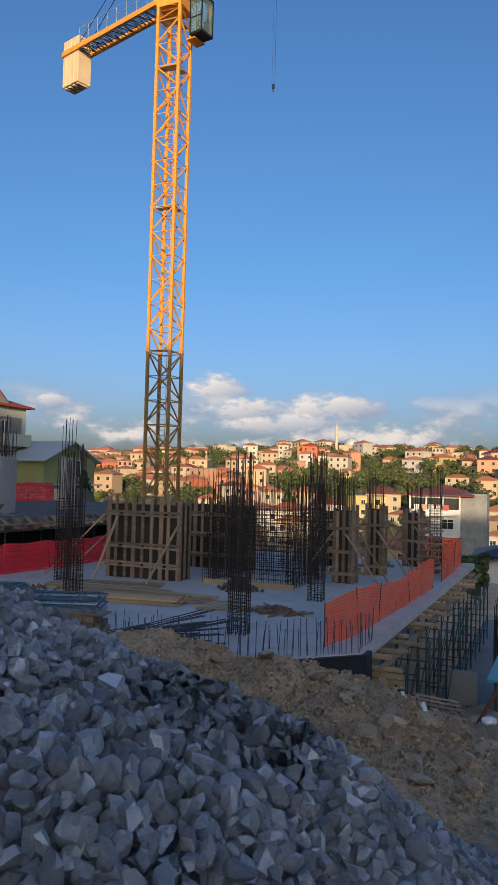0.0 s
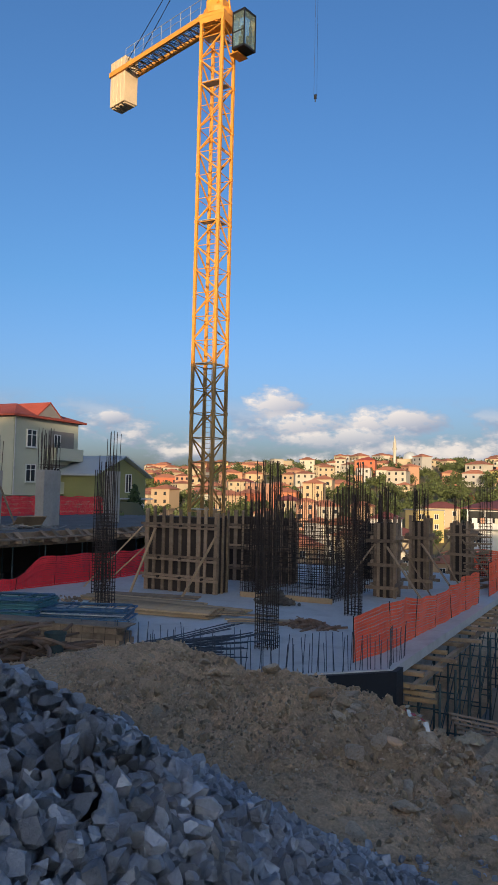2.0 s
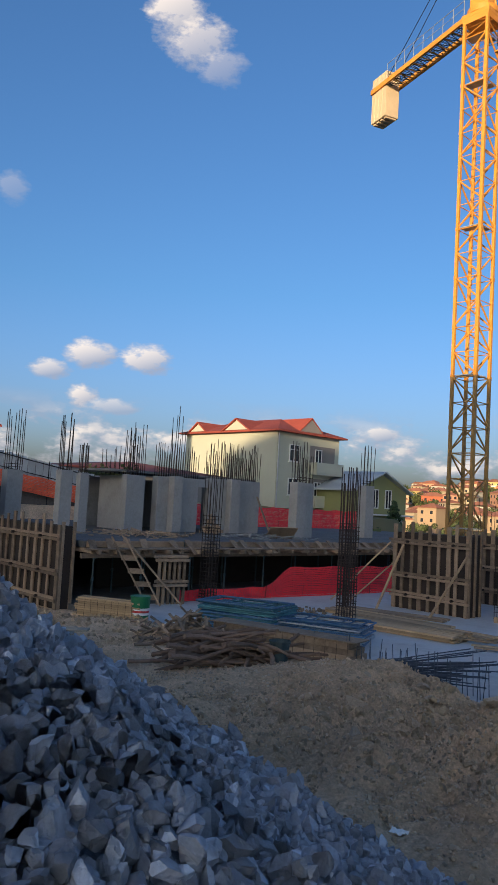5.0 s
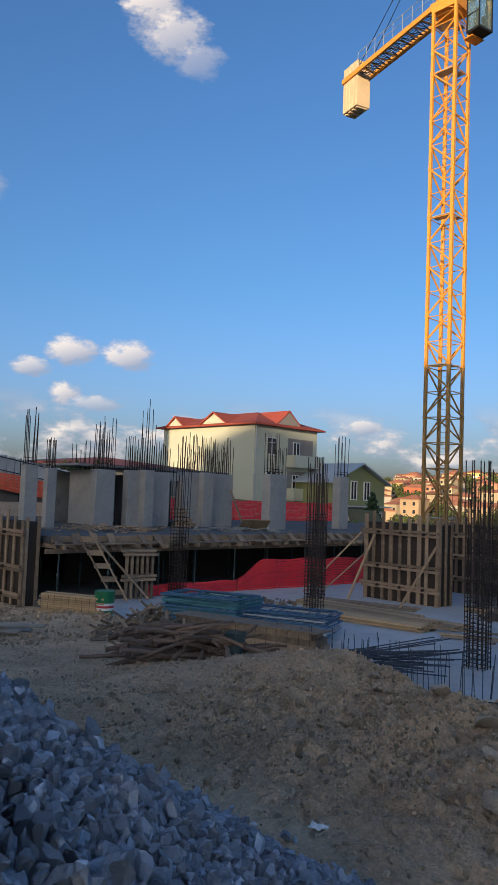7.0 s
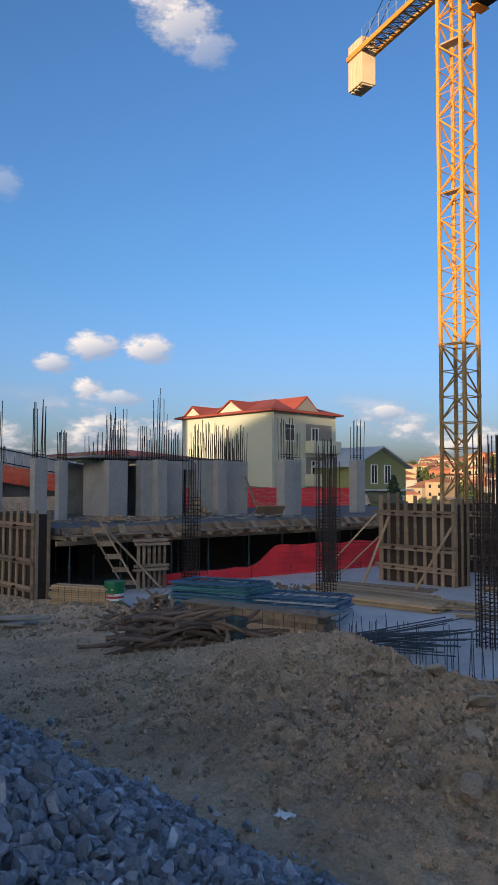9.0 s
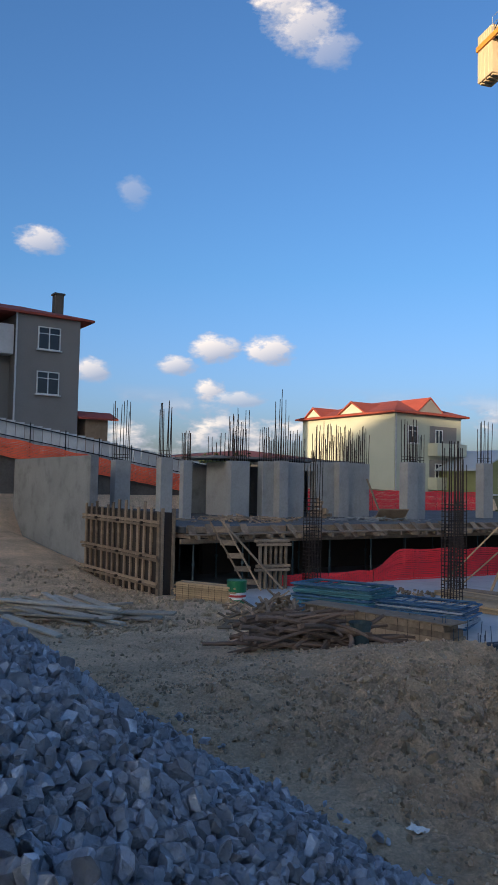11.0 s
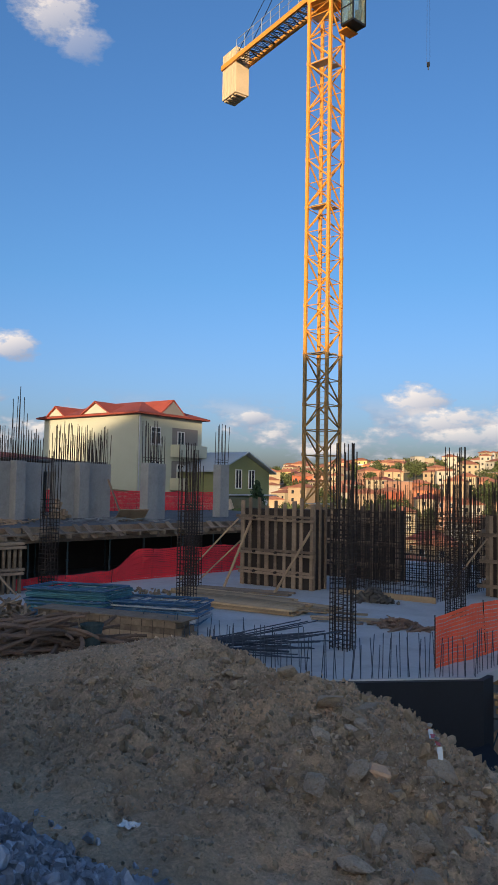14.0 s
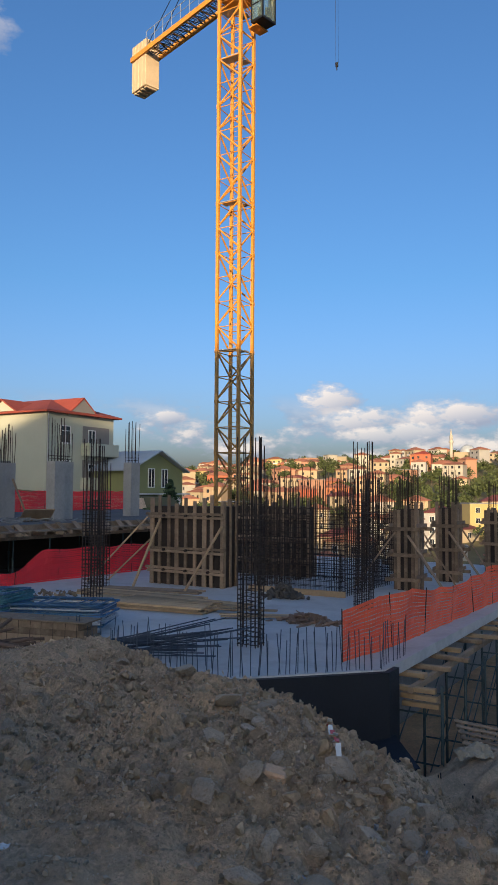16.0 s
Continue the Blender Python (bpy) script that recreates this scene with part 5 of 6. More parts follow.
# pale green apartment house with a red roof: corner to the site at (-45.4, 49)
apt = thing("apartment_house", "pale green rendered apartment house with red tiled roof", "house", (-45.4, 49.0, 0))
bm = bmesh.new()
box(bm, (-6.25, 4.1, 3.4), (12.5, 8.2, 12.8))
part("wall", bm, M_WALL_G, apt)
rf = part("roof", hip_roof(12.5, 8.2, 1.5, 0.55, 5.0), M_TILE, apt, "red clay tile roof")
rf.matrix_local = pose(-6.25, 4.1, 9.82)
for gx, gw in ((-2.9, 3.2), (-8.3, 2.2)):
    g = part("dormer_roof", gable_roof(3.2, gw, 0.95 if gw > 3 else 0.8, 0.3), M_TILE, apt, "red gabled dormer roof")
    g.matrix_local = pose(gx - 2.0, 1.3, 9.9, 0, 0, 90)
    q = part("dormer_front", gable_wall(gw, 0.9 if gw > 3 else 0.75), M_WALL_G, apt)
    q.matrix_local = pose(gx - 2.0, -0.28, 9.9, 0, 0, 90)
g = part("dormer_roof", gable_roof(3.0, 3.2, 1.3, 0.28), M_TILE, apt, "red gabled dormer roof")
g.matrix_local = pose(-1.55, 4.1, 9.85)
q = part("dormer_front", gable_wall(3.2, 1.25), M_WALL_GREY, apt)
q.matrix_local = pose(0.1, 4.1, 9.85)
for fz in (0.4, 3.35, 6.3):
    window(apt, 0.04, 2.1, fz + 0.9, 1.2, 1.5, 90)
    # flat grey panel, the recess's shade put into its colour
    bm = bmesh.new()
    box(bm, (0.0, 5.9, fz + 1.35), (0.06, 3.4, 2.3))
    part("balcony_recess", bm, M_WALL_GREY, apt, "flat grey panel painted in for the shaded balcony recess")
    bm = bmesh.new()
    box(bm, (0.5, 5.9, fz - 0.02), (1.1, 3.7, 0.16))
    box(bm, (1.0, 5.9, fz + 0.5), (0.1, 3.7, 0.95))
    box(bm, (0.5, 7.7, fz + 0.5), (1.0, 0.1, 0.95))
    box(bm, (0.5, 4.1, fz + 0.5), (1.0, 0.1, 0.95))
    part("balcony", bm, M_WALL_G, apt)
    window(apt, 0.06, 5.3, fz + 0.2, 0.9, 2.0, 90, True)
bm = bmesh.new()
rod(bm, (0.08, 0.1, -2), (0.08, 0.1, 9.8), 0.06, 8)
part("downpipe", bm, M_GALV, apt)

# olive house with a pale sheet roof, its gable towards the site
shed = thing("olive_house", "low olive-green house with a pale sheet-metal roof", "house", (-41.0, 58.1, 0))
bm = bmesh.new()
box(bm, (-4.6, 0, 1.5), (9.2, 7.6, 7.1))
part("wall", bm, M_WALL_OLIVE, shed)
g = part("roof", gable_roof(9.2, 7.6, 1.6, 0.5), M_METALROOF, shed, "pale grey sheet-metal roof")
g.matrix_local = pose(-4.6, 0, 5.1)
q = part("gable", gable_wall(7.6, 1.55), M_WALL_OLIVE, shed)
q.matrix_local = pose(-0.08, 0, 5.04)
for wy in (-0.9, 1.0):
    window(shed, 0.04, wy, 3.5, 0.9, 1.7, 90, True)
window(shed, 0.04, -1.4, 0.5, 1.2, 1.3, 90)
bm = bmesh.new()
box(bm, (0.4, 0, 2.95), (0.9, 7.8, 0.12))
part("canopy", bm, M_WALL_W, shed)
dish = thing("satellite_dish", "small pale satellite dish on the olive house", "dish", (-40.7, 60.6, 1.9))
bm = bmesh.new()
bmesh.ops.create_cone(bm, cap_ends=True, segments=20, radius1=0.5, radius2=0.15, depth=0.16, matrix=pose(0, -0.15, 0.4, 70, 0, 20))
rod(bm, (0, 0.3, 0.2), (0, -0.1, 0.4), 0.03, 6)
part("reflector", bm, M_WALL_W, dish)

# grey rendered house above the fence
gh = thing("grey_house", "grey rendered house with white windows and clay roof", "house", (-47.3, 21.9, 0), 90)
bm = bmesh.new()
box(bm, (-2.1, 4.0, 8.0), (4.2, 8.0, 12.2))
box(bm, (-7.2, 5.2, 7.6), (6.0, 7.6, 11.4))
part("wall", bm, M_WALL_GREY, gh)
g = part("roof", hip_roof(11.0, 8.4, 1.3, 0.5, 5.0), M_TILE, gh, "orange clay tile roof")
g.matrix_local = pose(-5.1, 4.4, 14.1)
for fz in (8.9, 11.8):
    window(gh, -2.1, -0.04, fz, 1.5, 1.5, 0)
for fz in (9.2,):
    window(gh, -6.0, 1.36, fz, 2.2, 1.9, 0)
bm = bmesh.new()
box(bm, (-6.6, 0.9, 12.3), (4.6, 1.2, 1.9))
part("balcony_screen", bm, M_WALL_W, gh, "white balcony screen")
bm = bmesh.new()
rod(bm, (-4.25, -0.08, 7), (-4.25, -0.08, 14), 0.06, 8)
part("downpipe", bm, M_WALL_W, gh)
bm = bmesh.new()
box(bm, (-0.7, 2.5, 15.2), (0.6, 0.6, 1.8))
box(bm, (-0.7, 2.5, 16.15), (0.75, 0.75, 0.12))
part("chimney", bm, M_BANK, gh, "dark brick chimney")
hut = thing("roof_hut", "small brown hut with a tiled roof beside the grey house", "hut", (-47.6, 23.4, 4.6), 90)
bm = bmesh.new()
box(bm, (0, 1, 1.5), (1.6, 2.0, 3.0))
part("wall", bm, M_WOOD, hut)
g = part("roof", gable_roof(2.2, 2.2, 0.4, 0.3), M_TILE, hut)
g.matrix_local = pose(0, 1, 3.0)

# sloping street fence with a red mesh band
fn = thing("panel_fence", "sloping white panel fence with dark rail and red mesh", "fence")
pm_ = plank_mesh("panel", 1.35, 0.44, 0.03, M_FENCE)
for i in range(40):
    u = i / 39
    y = 10.0 + 18.5 * u
    zt = 7.15 - 2.95 * u
    put("panel", pm_, fn, pose(-38.0, y, zt - 0.68, 0, 90, 0))
    if i % 4 == 0:
        bm = bmesh.new()
        rod(bm, (-37.8, y, zt - 2.4), (-37.8, y, zt + 0.05), 0.03, 6)
        part("post", bm, M_DARK, fn)
bm = bmesh.new()
beam(bm, (-37.85, 10.0, 7.0), (-37.85, 28.5, 4.05), 0.05, 0.06)
beam(bm, (-37.85, 10.0, 6.3), (-37.85, 28.5, 3.35), 0.04, 0.05)
part("rail", bm, M_DARK, fn)
net("fence_net", [(-37.6, 10.0, 5.2), (-37.6, 28.5, 2.3)], 0.95, M_ORANGE_NET, "orange-red mesh strip along the sloping fence", rows=12, post=False)
bk_out = bmesh.new()
vs = [bk_out.verts.new(p) for p in ((-37.4, 8, 0.5), (-37.4, 30, -0.5), (-37.9, 30, 2.25), (-37.9, 8, 5.75), (-40, 30, 2.25), (-40, 8, 5.75))]
bk_out.faces.new((vs[0], vs[1], vs[2], vs[3]))
bk_out.faces.new((vs[3], vs[2], vs[4], vs[5]))
solid("rubble_bank", bk_out, M_BANK, "dark rubble retaining bank below the fence", "bank", kind="structure")

# ---- houses of the valley and the hill ----
HM = {}
FARWIN = unit(lambda bm: box(bm, (0, 0, 0.75), (1.05, 0.08, 1.25)), M_GLASS, "window")
def far_house(x, y, z, w, d, floors, rz, wall, roof, flat=False, lines=None):
    h = floors * 2.9 + 0.6
    t = thing("town_house", FAR_LABEL[wall.name] + (" with a flat roof" if flat else " with a red hipped roof") + " on the hillside", "house", (x, y, z), rz, group="hillside houses")
    key = (w, d, floors, wall.name)
    if key not in HM:
        bm = bmesh.new()
        box(bm, (0, 0, h / 2 - 3), (w, d, h + 6))
        HM[key] = mesh("wall", bm, wall)
    part("wall", HM[key], None, t)
    if flat:
        bm = bmesh.new()
        box(bm, (0, 0, h + 0.15), (w + 0.5, d + 0.5, 0.3))
        part("roof", bm, M_CONC_DK, t)
    else:
        k2 = (w, d, roof.name)
        if k2 not in HM:
            HM[k2] = mesh("roof", hip_roof(w, d, min(w, d) * 0.24, 0.5, max(0.5, w - d)), roof)
        q = part("roof", HM[k2], None, t)
        q.matrix_local = pose(0, 0, h)
    n = max(2, int(w / 3.2))
    near = math.hypot(x, y) < 260
    for fl in range(floors):
        for i in range(n):
            if near:
                window(t, -w / 2 + w * (i + 0.5) / n, -d / 2 - 0.03, fl * 2.9 + 1.0, 1.3, 1.5, 0, True)
            else:
                put("window", FARWIN, t, pose(-w / 2 + w * (i + 0.5) / n, -d / 2, fl * 2.9 + 1.0))
        if fl == floors - 1 and near:
            window(t, w / 2 + 0.03, 0, fl * 2.9 + 1.0, 1.3, 1.5, 90, True)
    if floors > 2 and n > 2:
        for fl in range(1, floors):
            bm = bmesh.new()
            box(bm, (w * 0.12, -d / 2 - 0.6, fl * 2.9 + 0.5), (w * 0.35, 1.2, 0.9))
            part("balcony", bm, M_TRIM, t)
    return t


FAR_LABEL = {"house_orange": "orange rendered house", "house_salmon": "salmon pink house", "house_cream": "cream rendered house", "house_white": "white rendered house",
             "house_yellow": "yellow rendered house", "house_brick": "red brick house", "house_sand": "sand-coloured house", "house_grey": "grey rendered house"}
HR = random.Random(21)
taken = []
for k in range(4200):
    a = radians(HR.uniform(-46, 3))
    r_ = 150 + 490 * HR.random() ** 0.95
    x, y = r_ * math.sin(a), r_ * math.cos(a)
    if any((x - p) ** 2 + (y - q) ** 2 < (9.5 + r_ * 0.006) ** 2 for p, q in taken):
        continue
    patch = fbm(x, y, 0.012, 3)
    if patch > 0.22 and r_ > 230 or r_ > 430 and patch > 0.12:
        continue
    if (r_ < 170 and -17 < math.degrees(a) < 3) or r_ < 120:
        continue
    taken.append((x, y))
    w, d = HR.choice(((6, 5), (7, 6), (8, 7), (9, 7), (11, 8)))
    fl = HR.choice((1, 2, 2, 3)) if r_ < 420 else HR.choice((1, 1, 2, 2, 3))
    far_house(x, y, hill(x, y) - 0.3, w, d, fl, HR.choice((0, 12, -25, 35, -40, 20)), HR.choices(M_WALLS, (2.2, 4, 6, 7, 1.5, 1.2, 5, 3))[0], M_TILE_SUN if HR.random() < 0.85 else M_DKROOF, HR.random() < 0.16)
    if len(taken) > 290:
        break
# the rest of the town, too small to tell apart
tv, tf, ti = [], [], []
for k in range(900):
    a = radians(HR.uniform(-46, 3))
    r_ = 300 + 340 * HR.random()
    x, y = r_ * math.sin(a), r_ * math.cos(a)
    if fbm(x, y, 0.012, 3) > 0.2 or any((x - p) ** 2 + (y - q) ** 2 < 120 for p, q in taken):
        continue
    taken.append((x, y))
    w, d, h = HR.uniform(3, 5), HR.uniform(2.6, 4), HR.choice((3.4, 5.6, 6.2, 8.4))
    m = pose(x, y, hill(x, y) - 0.3, 0, 0, HR.uniform(-45, 45))
    k0, wall_i = len(tv), HR.choice((0, 0, 1, 2))
    tv += [m @ Vector(c) for c in ((-w, -d, -3), (w, -d, -3), (w, d, -3), (-w, d, -3), (-w, -d, h), (w, -d, h), (w, d, h), (-w, d, h))]
    tf += [tuple(k0 + i for i in f) for f in ((0, 1, 5, 4), (1, 2, 6, 5), (2, 3, 7, 6), (3, 0, 4, 7))]
    ti += [wall_i] * 4
    k0 = len(tv)
    tv += [m @ Vector(c) for c in ((-w - .4, -d - .4, h), (w + .4, -d - .4, h), (w + .4, d + .4, h), (-w - .4, d + .4, h), (-w + d, 0, h + 1.4), (w - d * 0.8, 0, h + 1.4))]
    tf += [tuple(k0 + i for i in f) for f in ((0, 1, 5, 4), (1, 2, 5), (2, 3, 4, 5), (3, 0, 4), (3, 2, 1, 0))]
    ti += [3] * 5
    for fl in range(int(h / 2.8)):
        for i in range(3):
            k0, wx, wz = len(tv), -w + w * (2 * i + 1) / 3, 1.0 + fl * 2.8
            tv += [m @ Vector(c) for c in ((wx - .5, -d - .03, wz), (wx + .5, -d - .03, wz), (wx + .5, -d - .03, wz + 1.2), (wx - .5, -d - .03, wz + 1.2))]
            tf.append((k0, k0 + 1, k0 + 2, k0 + 3))
            ti.append(4)
tm_ = bpy.data.meshes.new("far_town")
tm_.from_pydata([tuple(v) for v in tv], [], tf)
for m_ in (M_WALLS[2], M_WALLS[3], M_WALLS[1], M_TILE_SUN, M_GLASS):
    tm_.materials.append(m_)
for q, i in zip(tm_.polygons, ti):
    q.material_index = i
tagged(new("far_town", tm_), "small distant houses with clay roofs crowding the hillside", "houses", kind="stuff")
ob_house = far_house(-129, 399, hill(-129, 399) - 0.5 if hill(-129, 399) > 14 else 14.0, 8.4, 8, 3, 10, M_WALLS[5], M_TILE)
tagged(ob_house, "unfinished red brick block with exposed concrete frame", "house")

# mosque with dome and minaret
mq = thing("mosque", "pale stone mosque with dome and one minaret", "mosque", (-127, 462, hill(-127, 462)), 8)
bm = bmesh.new()
box(bm, (4, 0, 2.5), (14, 12, 9))
part("prayer_hall", bm, M_WALLS[2], mq)
bm = bmesh.new()
bmesh.ops.create_uvsphere(bm, u_segments=24, v_segments=12, radius=4.6)
for v in bm.verts:
    v.co.z = max(v.co.z, -0.3)
bmesh.ops.translate(bm, verts=bm.verts, vec=(4, 0, 7.2))
part("dome", bm, M_METALROOF, mq, "grey lead dome")
bm = bmesh.new()
rod(bm, (-5.5, 0, -2), (-5.5, 0, 17), 0.95, 12)
rod(bm, (-5.5, 0, 13.0), (-5.5, 0, 13.8), 1.5, 12)
rod(bm, (-5.5, 0, 17), (-5.5, 0, 21.5), 0.9, 12, 0.05)
part("minaret", bm, M_WALLS[3], mq)

# white house below the site with a dark red roof, and a low neighbour
wh = thing("white_house", "white three-storey house with balconies and dark red roof", "house", (-17.7, 116, -7.2), 3)
bm = bmesh.new()
box(bm, (-0.2, 4.0, 4.3), (7.3, 8.0, 10.4))
part("wall", bm, M_WALL_W, wh)
bm = bmesh.new()
box(bm, (5.3, 4.4, 4.4), (3.7, 8.6, 10.7))
part("side_block", bm, M_CONC_DK, wh, "grey rendered end block")
g = part("roof", hip_roof(8.8, 9.0, 0.9, 0.7, 5.5), M_DKROOF, wh, "dark red sheet roof")
g.matrix_local = pose(0.4, 4.0, 9.5)
for fz in (0.6, 3.6):
    for wx in (-2.7, 1.6):
        window(wh, wx, -0.04, fz + 0.9, 1.8, 1.5, 0)
# dark plate on the wall, painted shade for the open loggia
bm = bmesh.new()
box(bm, (-0.2, -0.02, 8.1), (6.9, 0.06, 1.9))
part("loggia_recess", bm, M_DARK, wh, "flat dark panel standing for shade in the open top-floor loggia")
bm = bmesh.new()
box(bm, (-0.2, -0.6, 6.55), (7.4, 1.3, 0.18))
box(bm, (-0.2, -1.2, 7.0), (7.4, 0.1, 0.8))
for i in range(4):
    box(bm, (-3.75 + i * 2.37, -0.6, 8.0), (0.2, 0.2, 3.0))
part("balcony", bm, M_WALL_W, wh)
ln = thing("laundry_line", "pale laundry hung along the top balcony", "laundry", (-17.7, 114.6, 0.5), 3)
for i, m_ in enumerate((M_WALL_W, M_WALLS[1], M_WALL_W, M_WALLS[3], M_REDP)):
    bm = bmesh.new()
    box(bm, (-2.6 + i * 1.05, 0, 0), (0.75, 0.04, 0.8))
    part("cloth", bm, m_, ln)
bm = bmesh.new()
rod(bm, (-3.4, 0, 0.42), (3.4, 0, 0.42), 0.02, 5)
part("line", bm, M_DARK, ln)
lh = thing("low_house", "low white house with a dark flat roof below the site", "house", (-3.6, 80, -9.2), 4)
bm = bmesh.new()
box(bm, (1.0, 4, 2.9), (9, 8, 6.4))
part("wall", bm, M_WALL_W, lh)
q = part("roof", hip_roof(10.6, 9.4, 1.1, 0.7, 4.0), M_DARK, lh, "dark grey roof")
q.matrix_local = pose(1.0, 4, 6.1)
for wx in (-1.8, 1.0):
    window(lh, wx, -0.04, 3.2, 1.4, 1.5, 0)

# ---- trees ----
def leaf_clump(vs, fs, c, rad, n, size, rng):
    for i in range(n):
        d = Vector((rng.gauss(0, 1), rng.gauss(0, 1), rng.gauss(0, 0.8))).normalized() * rad * (0.55 + 0.5 * rng.random())
        p = c + d
        a = Vector((rng.gauss(0, 1), rng.gauss(0, 1), rng.gauss(0, 1))).normalized() * size * rng.uniform(0.6, 1.3)
        b = a.cross(d).normalized() * size * rng.uniform(0.6, 1.2) if a.cross(d).length > 1e-5 else Vector((0, 0, size))
        k = len(vs)
        vs.extend((p - a - b * 0.4, p + a * 0.2 - b, p + a + b * 0.3, p - a * 0.1 + b))
        fs.append((k, k + 1, k + 2, k + 3))


def cloud_mesh(name, vs, fs, m_):
    me = bpy.data.meshes.new(name)
    me.from_pydata([tuple(v) for v in vs], [], fs)
    me.materials.append(m_)
    return me


TR = random.Random(5)
vs, fs = [], []
bmt = bmesh.new()
count = 0
for k in range(7000):
    a = radians(TR.uniform(-60, 5))
    r_ = 185 + 490 * TR.random() ** 0.66
    x, y = r_ * math.sin(a), r_ * math.cos(a)
    patch = fbm(x, y, 0.012, 3)
    if patch < TR.uniform(-0.85, 0.0) or any((x - p) ** 2 + (y - q) ** 2 < 42 for p, q in taken):
        continue
    count += 1
    z = hill(x, y)
    H = TR.uniform(4, 8.5)
    if count < 260:
        rod(bmt, (x, y, z - 0.5), (x, y, z + H * 0.5), 0.2, 5, 0.08)
    for j in range(5):
        c = Vector((x + TR.gauss(0, H * 0.2), y + TR.gauss(0, H * 0.2), z + H * TR.uniform(0.35, 0.85)))
        leaf_clump(vs, fs, c, H * TR.uniform(0.2, 0.32), 62, H * 0.058, TR)
    if count > 1600:
        break
woods = tagged(new("far_woods", cloud_mesh("far_woods", vs, fs, M_LEAF)), "mixed green and autumn-tinted trees over the hillside", "woods", kind="stuff")
solid("far_trunks", bmt, M_BARK, "thin trunks of the hillside trees", "trunks", kind="stuff")


def tree(x, y, z, H, wide, conifer, label, n=420):
    t = thing("conifer" if conifer else "tree", label, "tree", (x, y, z))
    bm = bmesh.new()
    rod(bm, (0, 0, -0.3), (0.05, 0, H * 0.55), H * 0.025 + 0.04, 8, H * 0.012 + 0.015)
    for i in range(9):
        q = TR.uniform(0, 6.28)
        zz = H * TR.uniform(0.25, 0.6)
        rod(bm, (0, 0, zz), (math.cos(q) * wide * 0.4, math.sin(q) * wide * 0.4, zz + H * 0.12), 0.035, 5, 0.012)
    part("trunk", bm, M_BARK, t)
    v_, f_ = [], []
    for i in range(26 if conifer else 22):
        if conifer:
            u = i / 25
            rr = wide * 0.5 * (1 - u) ** 0.8
            q = i * 2.4
            c = Vector((math.cos(q) * rr * 0.7, math.sin(q) * rr * 0.7, H * (0.12 + 0.86 * u)))
            leaf_clump(v_, f_, c, rr * 0.55 + 0.15, n // 20, 0.14, TR)
        else:
            c = Vector((TR.gauss(0, wide * 0.25), TR.gauss(0, wide * 0.25), H * TR.uniform(0.4, 0.9)))
            leaf_clump(v_, f_, c, wide * TR.uniform(0.16, 0.26), n // 14, 0.16, TR)
    part("crown", cloud_mesh("crown", v_, f_, M_LEAF_D if conifer else M_LEAF), None, t)
    return t


tree(-38.6, 56.8, -1.0, 5.2, 2.6, True, "small dark conifer before the olive house", 700)
tree(-31.5, 44.0, -1.6, 3.6, 3.0, False, "low leafy bush beyond the deck", 700)
tree(-29.5, 46.0, -1.6, 3.4, 3.0, False, "low leafy bush beyond the deck", 700)
tree(-5.0, 50.0, -4.6, 4.3, 1.5, False, "leafy tree below the slab's far corner", 900)
tree(-44.0, 30.5, 2.4, 2.9, 3.4, False, "round leafy shrub by the fence", 700)
bm = bmesh.new()
box(bm, (-52.0, 37.5, 3.0), (9, 14, 4.6))
dk = thing("dark_roofed_house", "low house with a dark brown roof behind the fence", "house")
part("wall", bm, M_WALL_GREY, dk)
q = part("roof", hip_roof(9.5, 14.5, 0.8, 0.5, 3.0), M_DKROOF, dk)
q.matrix_local = pose(-52.0, 37.5, 5.35)

# ---- unseen apartment blocks added behind the camera to cast the shadow over the site ----
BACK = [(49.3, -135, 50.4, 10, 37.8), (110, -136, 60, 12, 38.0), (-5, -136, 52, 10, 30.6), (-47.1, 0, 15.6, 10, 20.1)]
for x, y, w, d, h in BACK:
    t = thing("shade_block", "plain rendered block added out of view to cast shade", "building", (x, y, 0), group="blocks behind the road")
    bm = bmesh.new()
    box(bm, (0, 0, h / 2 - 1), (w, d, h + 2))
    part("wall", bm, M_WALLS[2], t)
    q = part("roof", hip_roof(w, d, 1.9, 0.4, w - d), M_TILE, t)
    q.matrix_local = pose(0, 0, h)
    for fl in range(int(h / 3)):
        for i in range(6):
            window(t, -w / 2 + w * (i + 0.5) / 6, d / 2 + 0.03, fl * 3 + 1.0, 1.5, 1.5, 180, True)

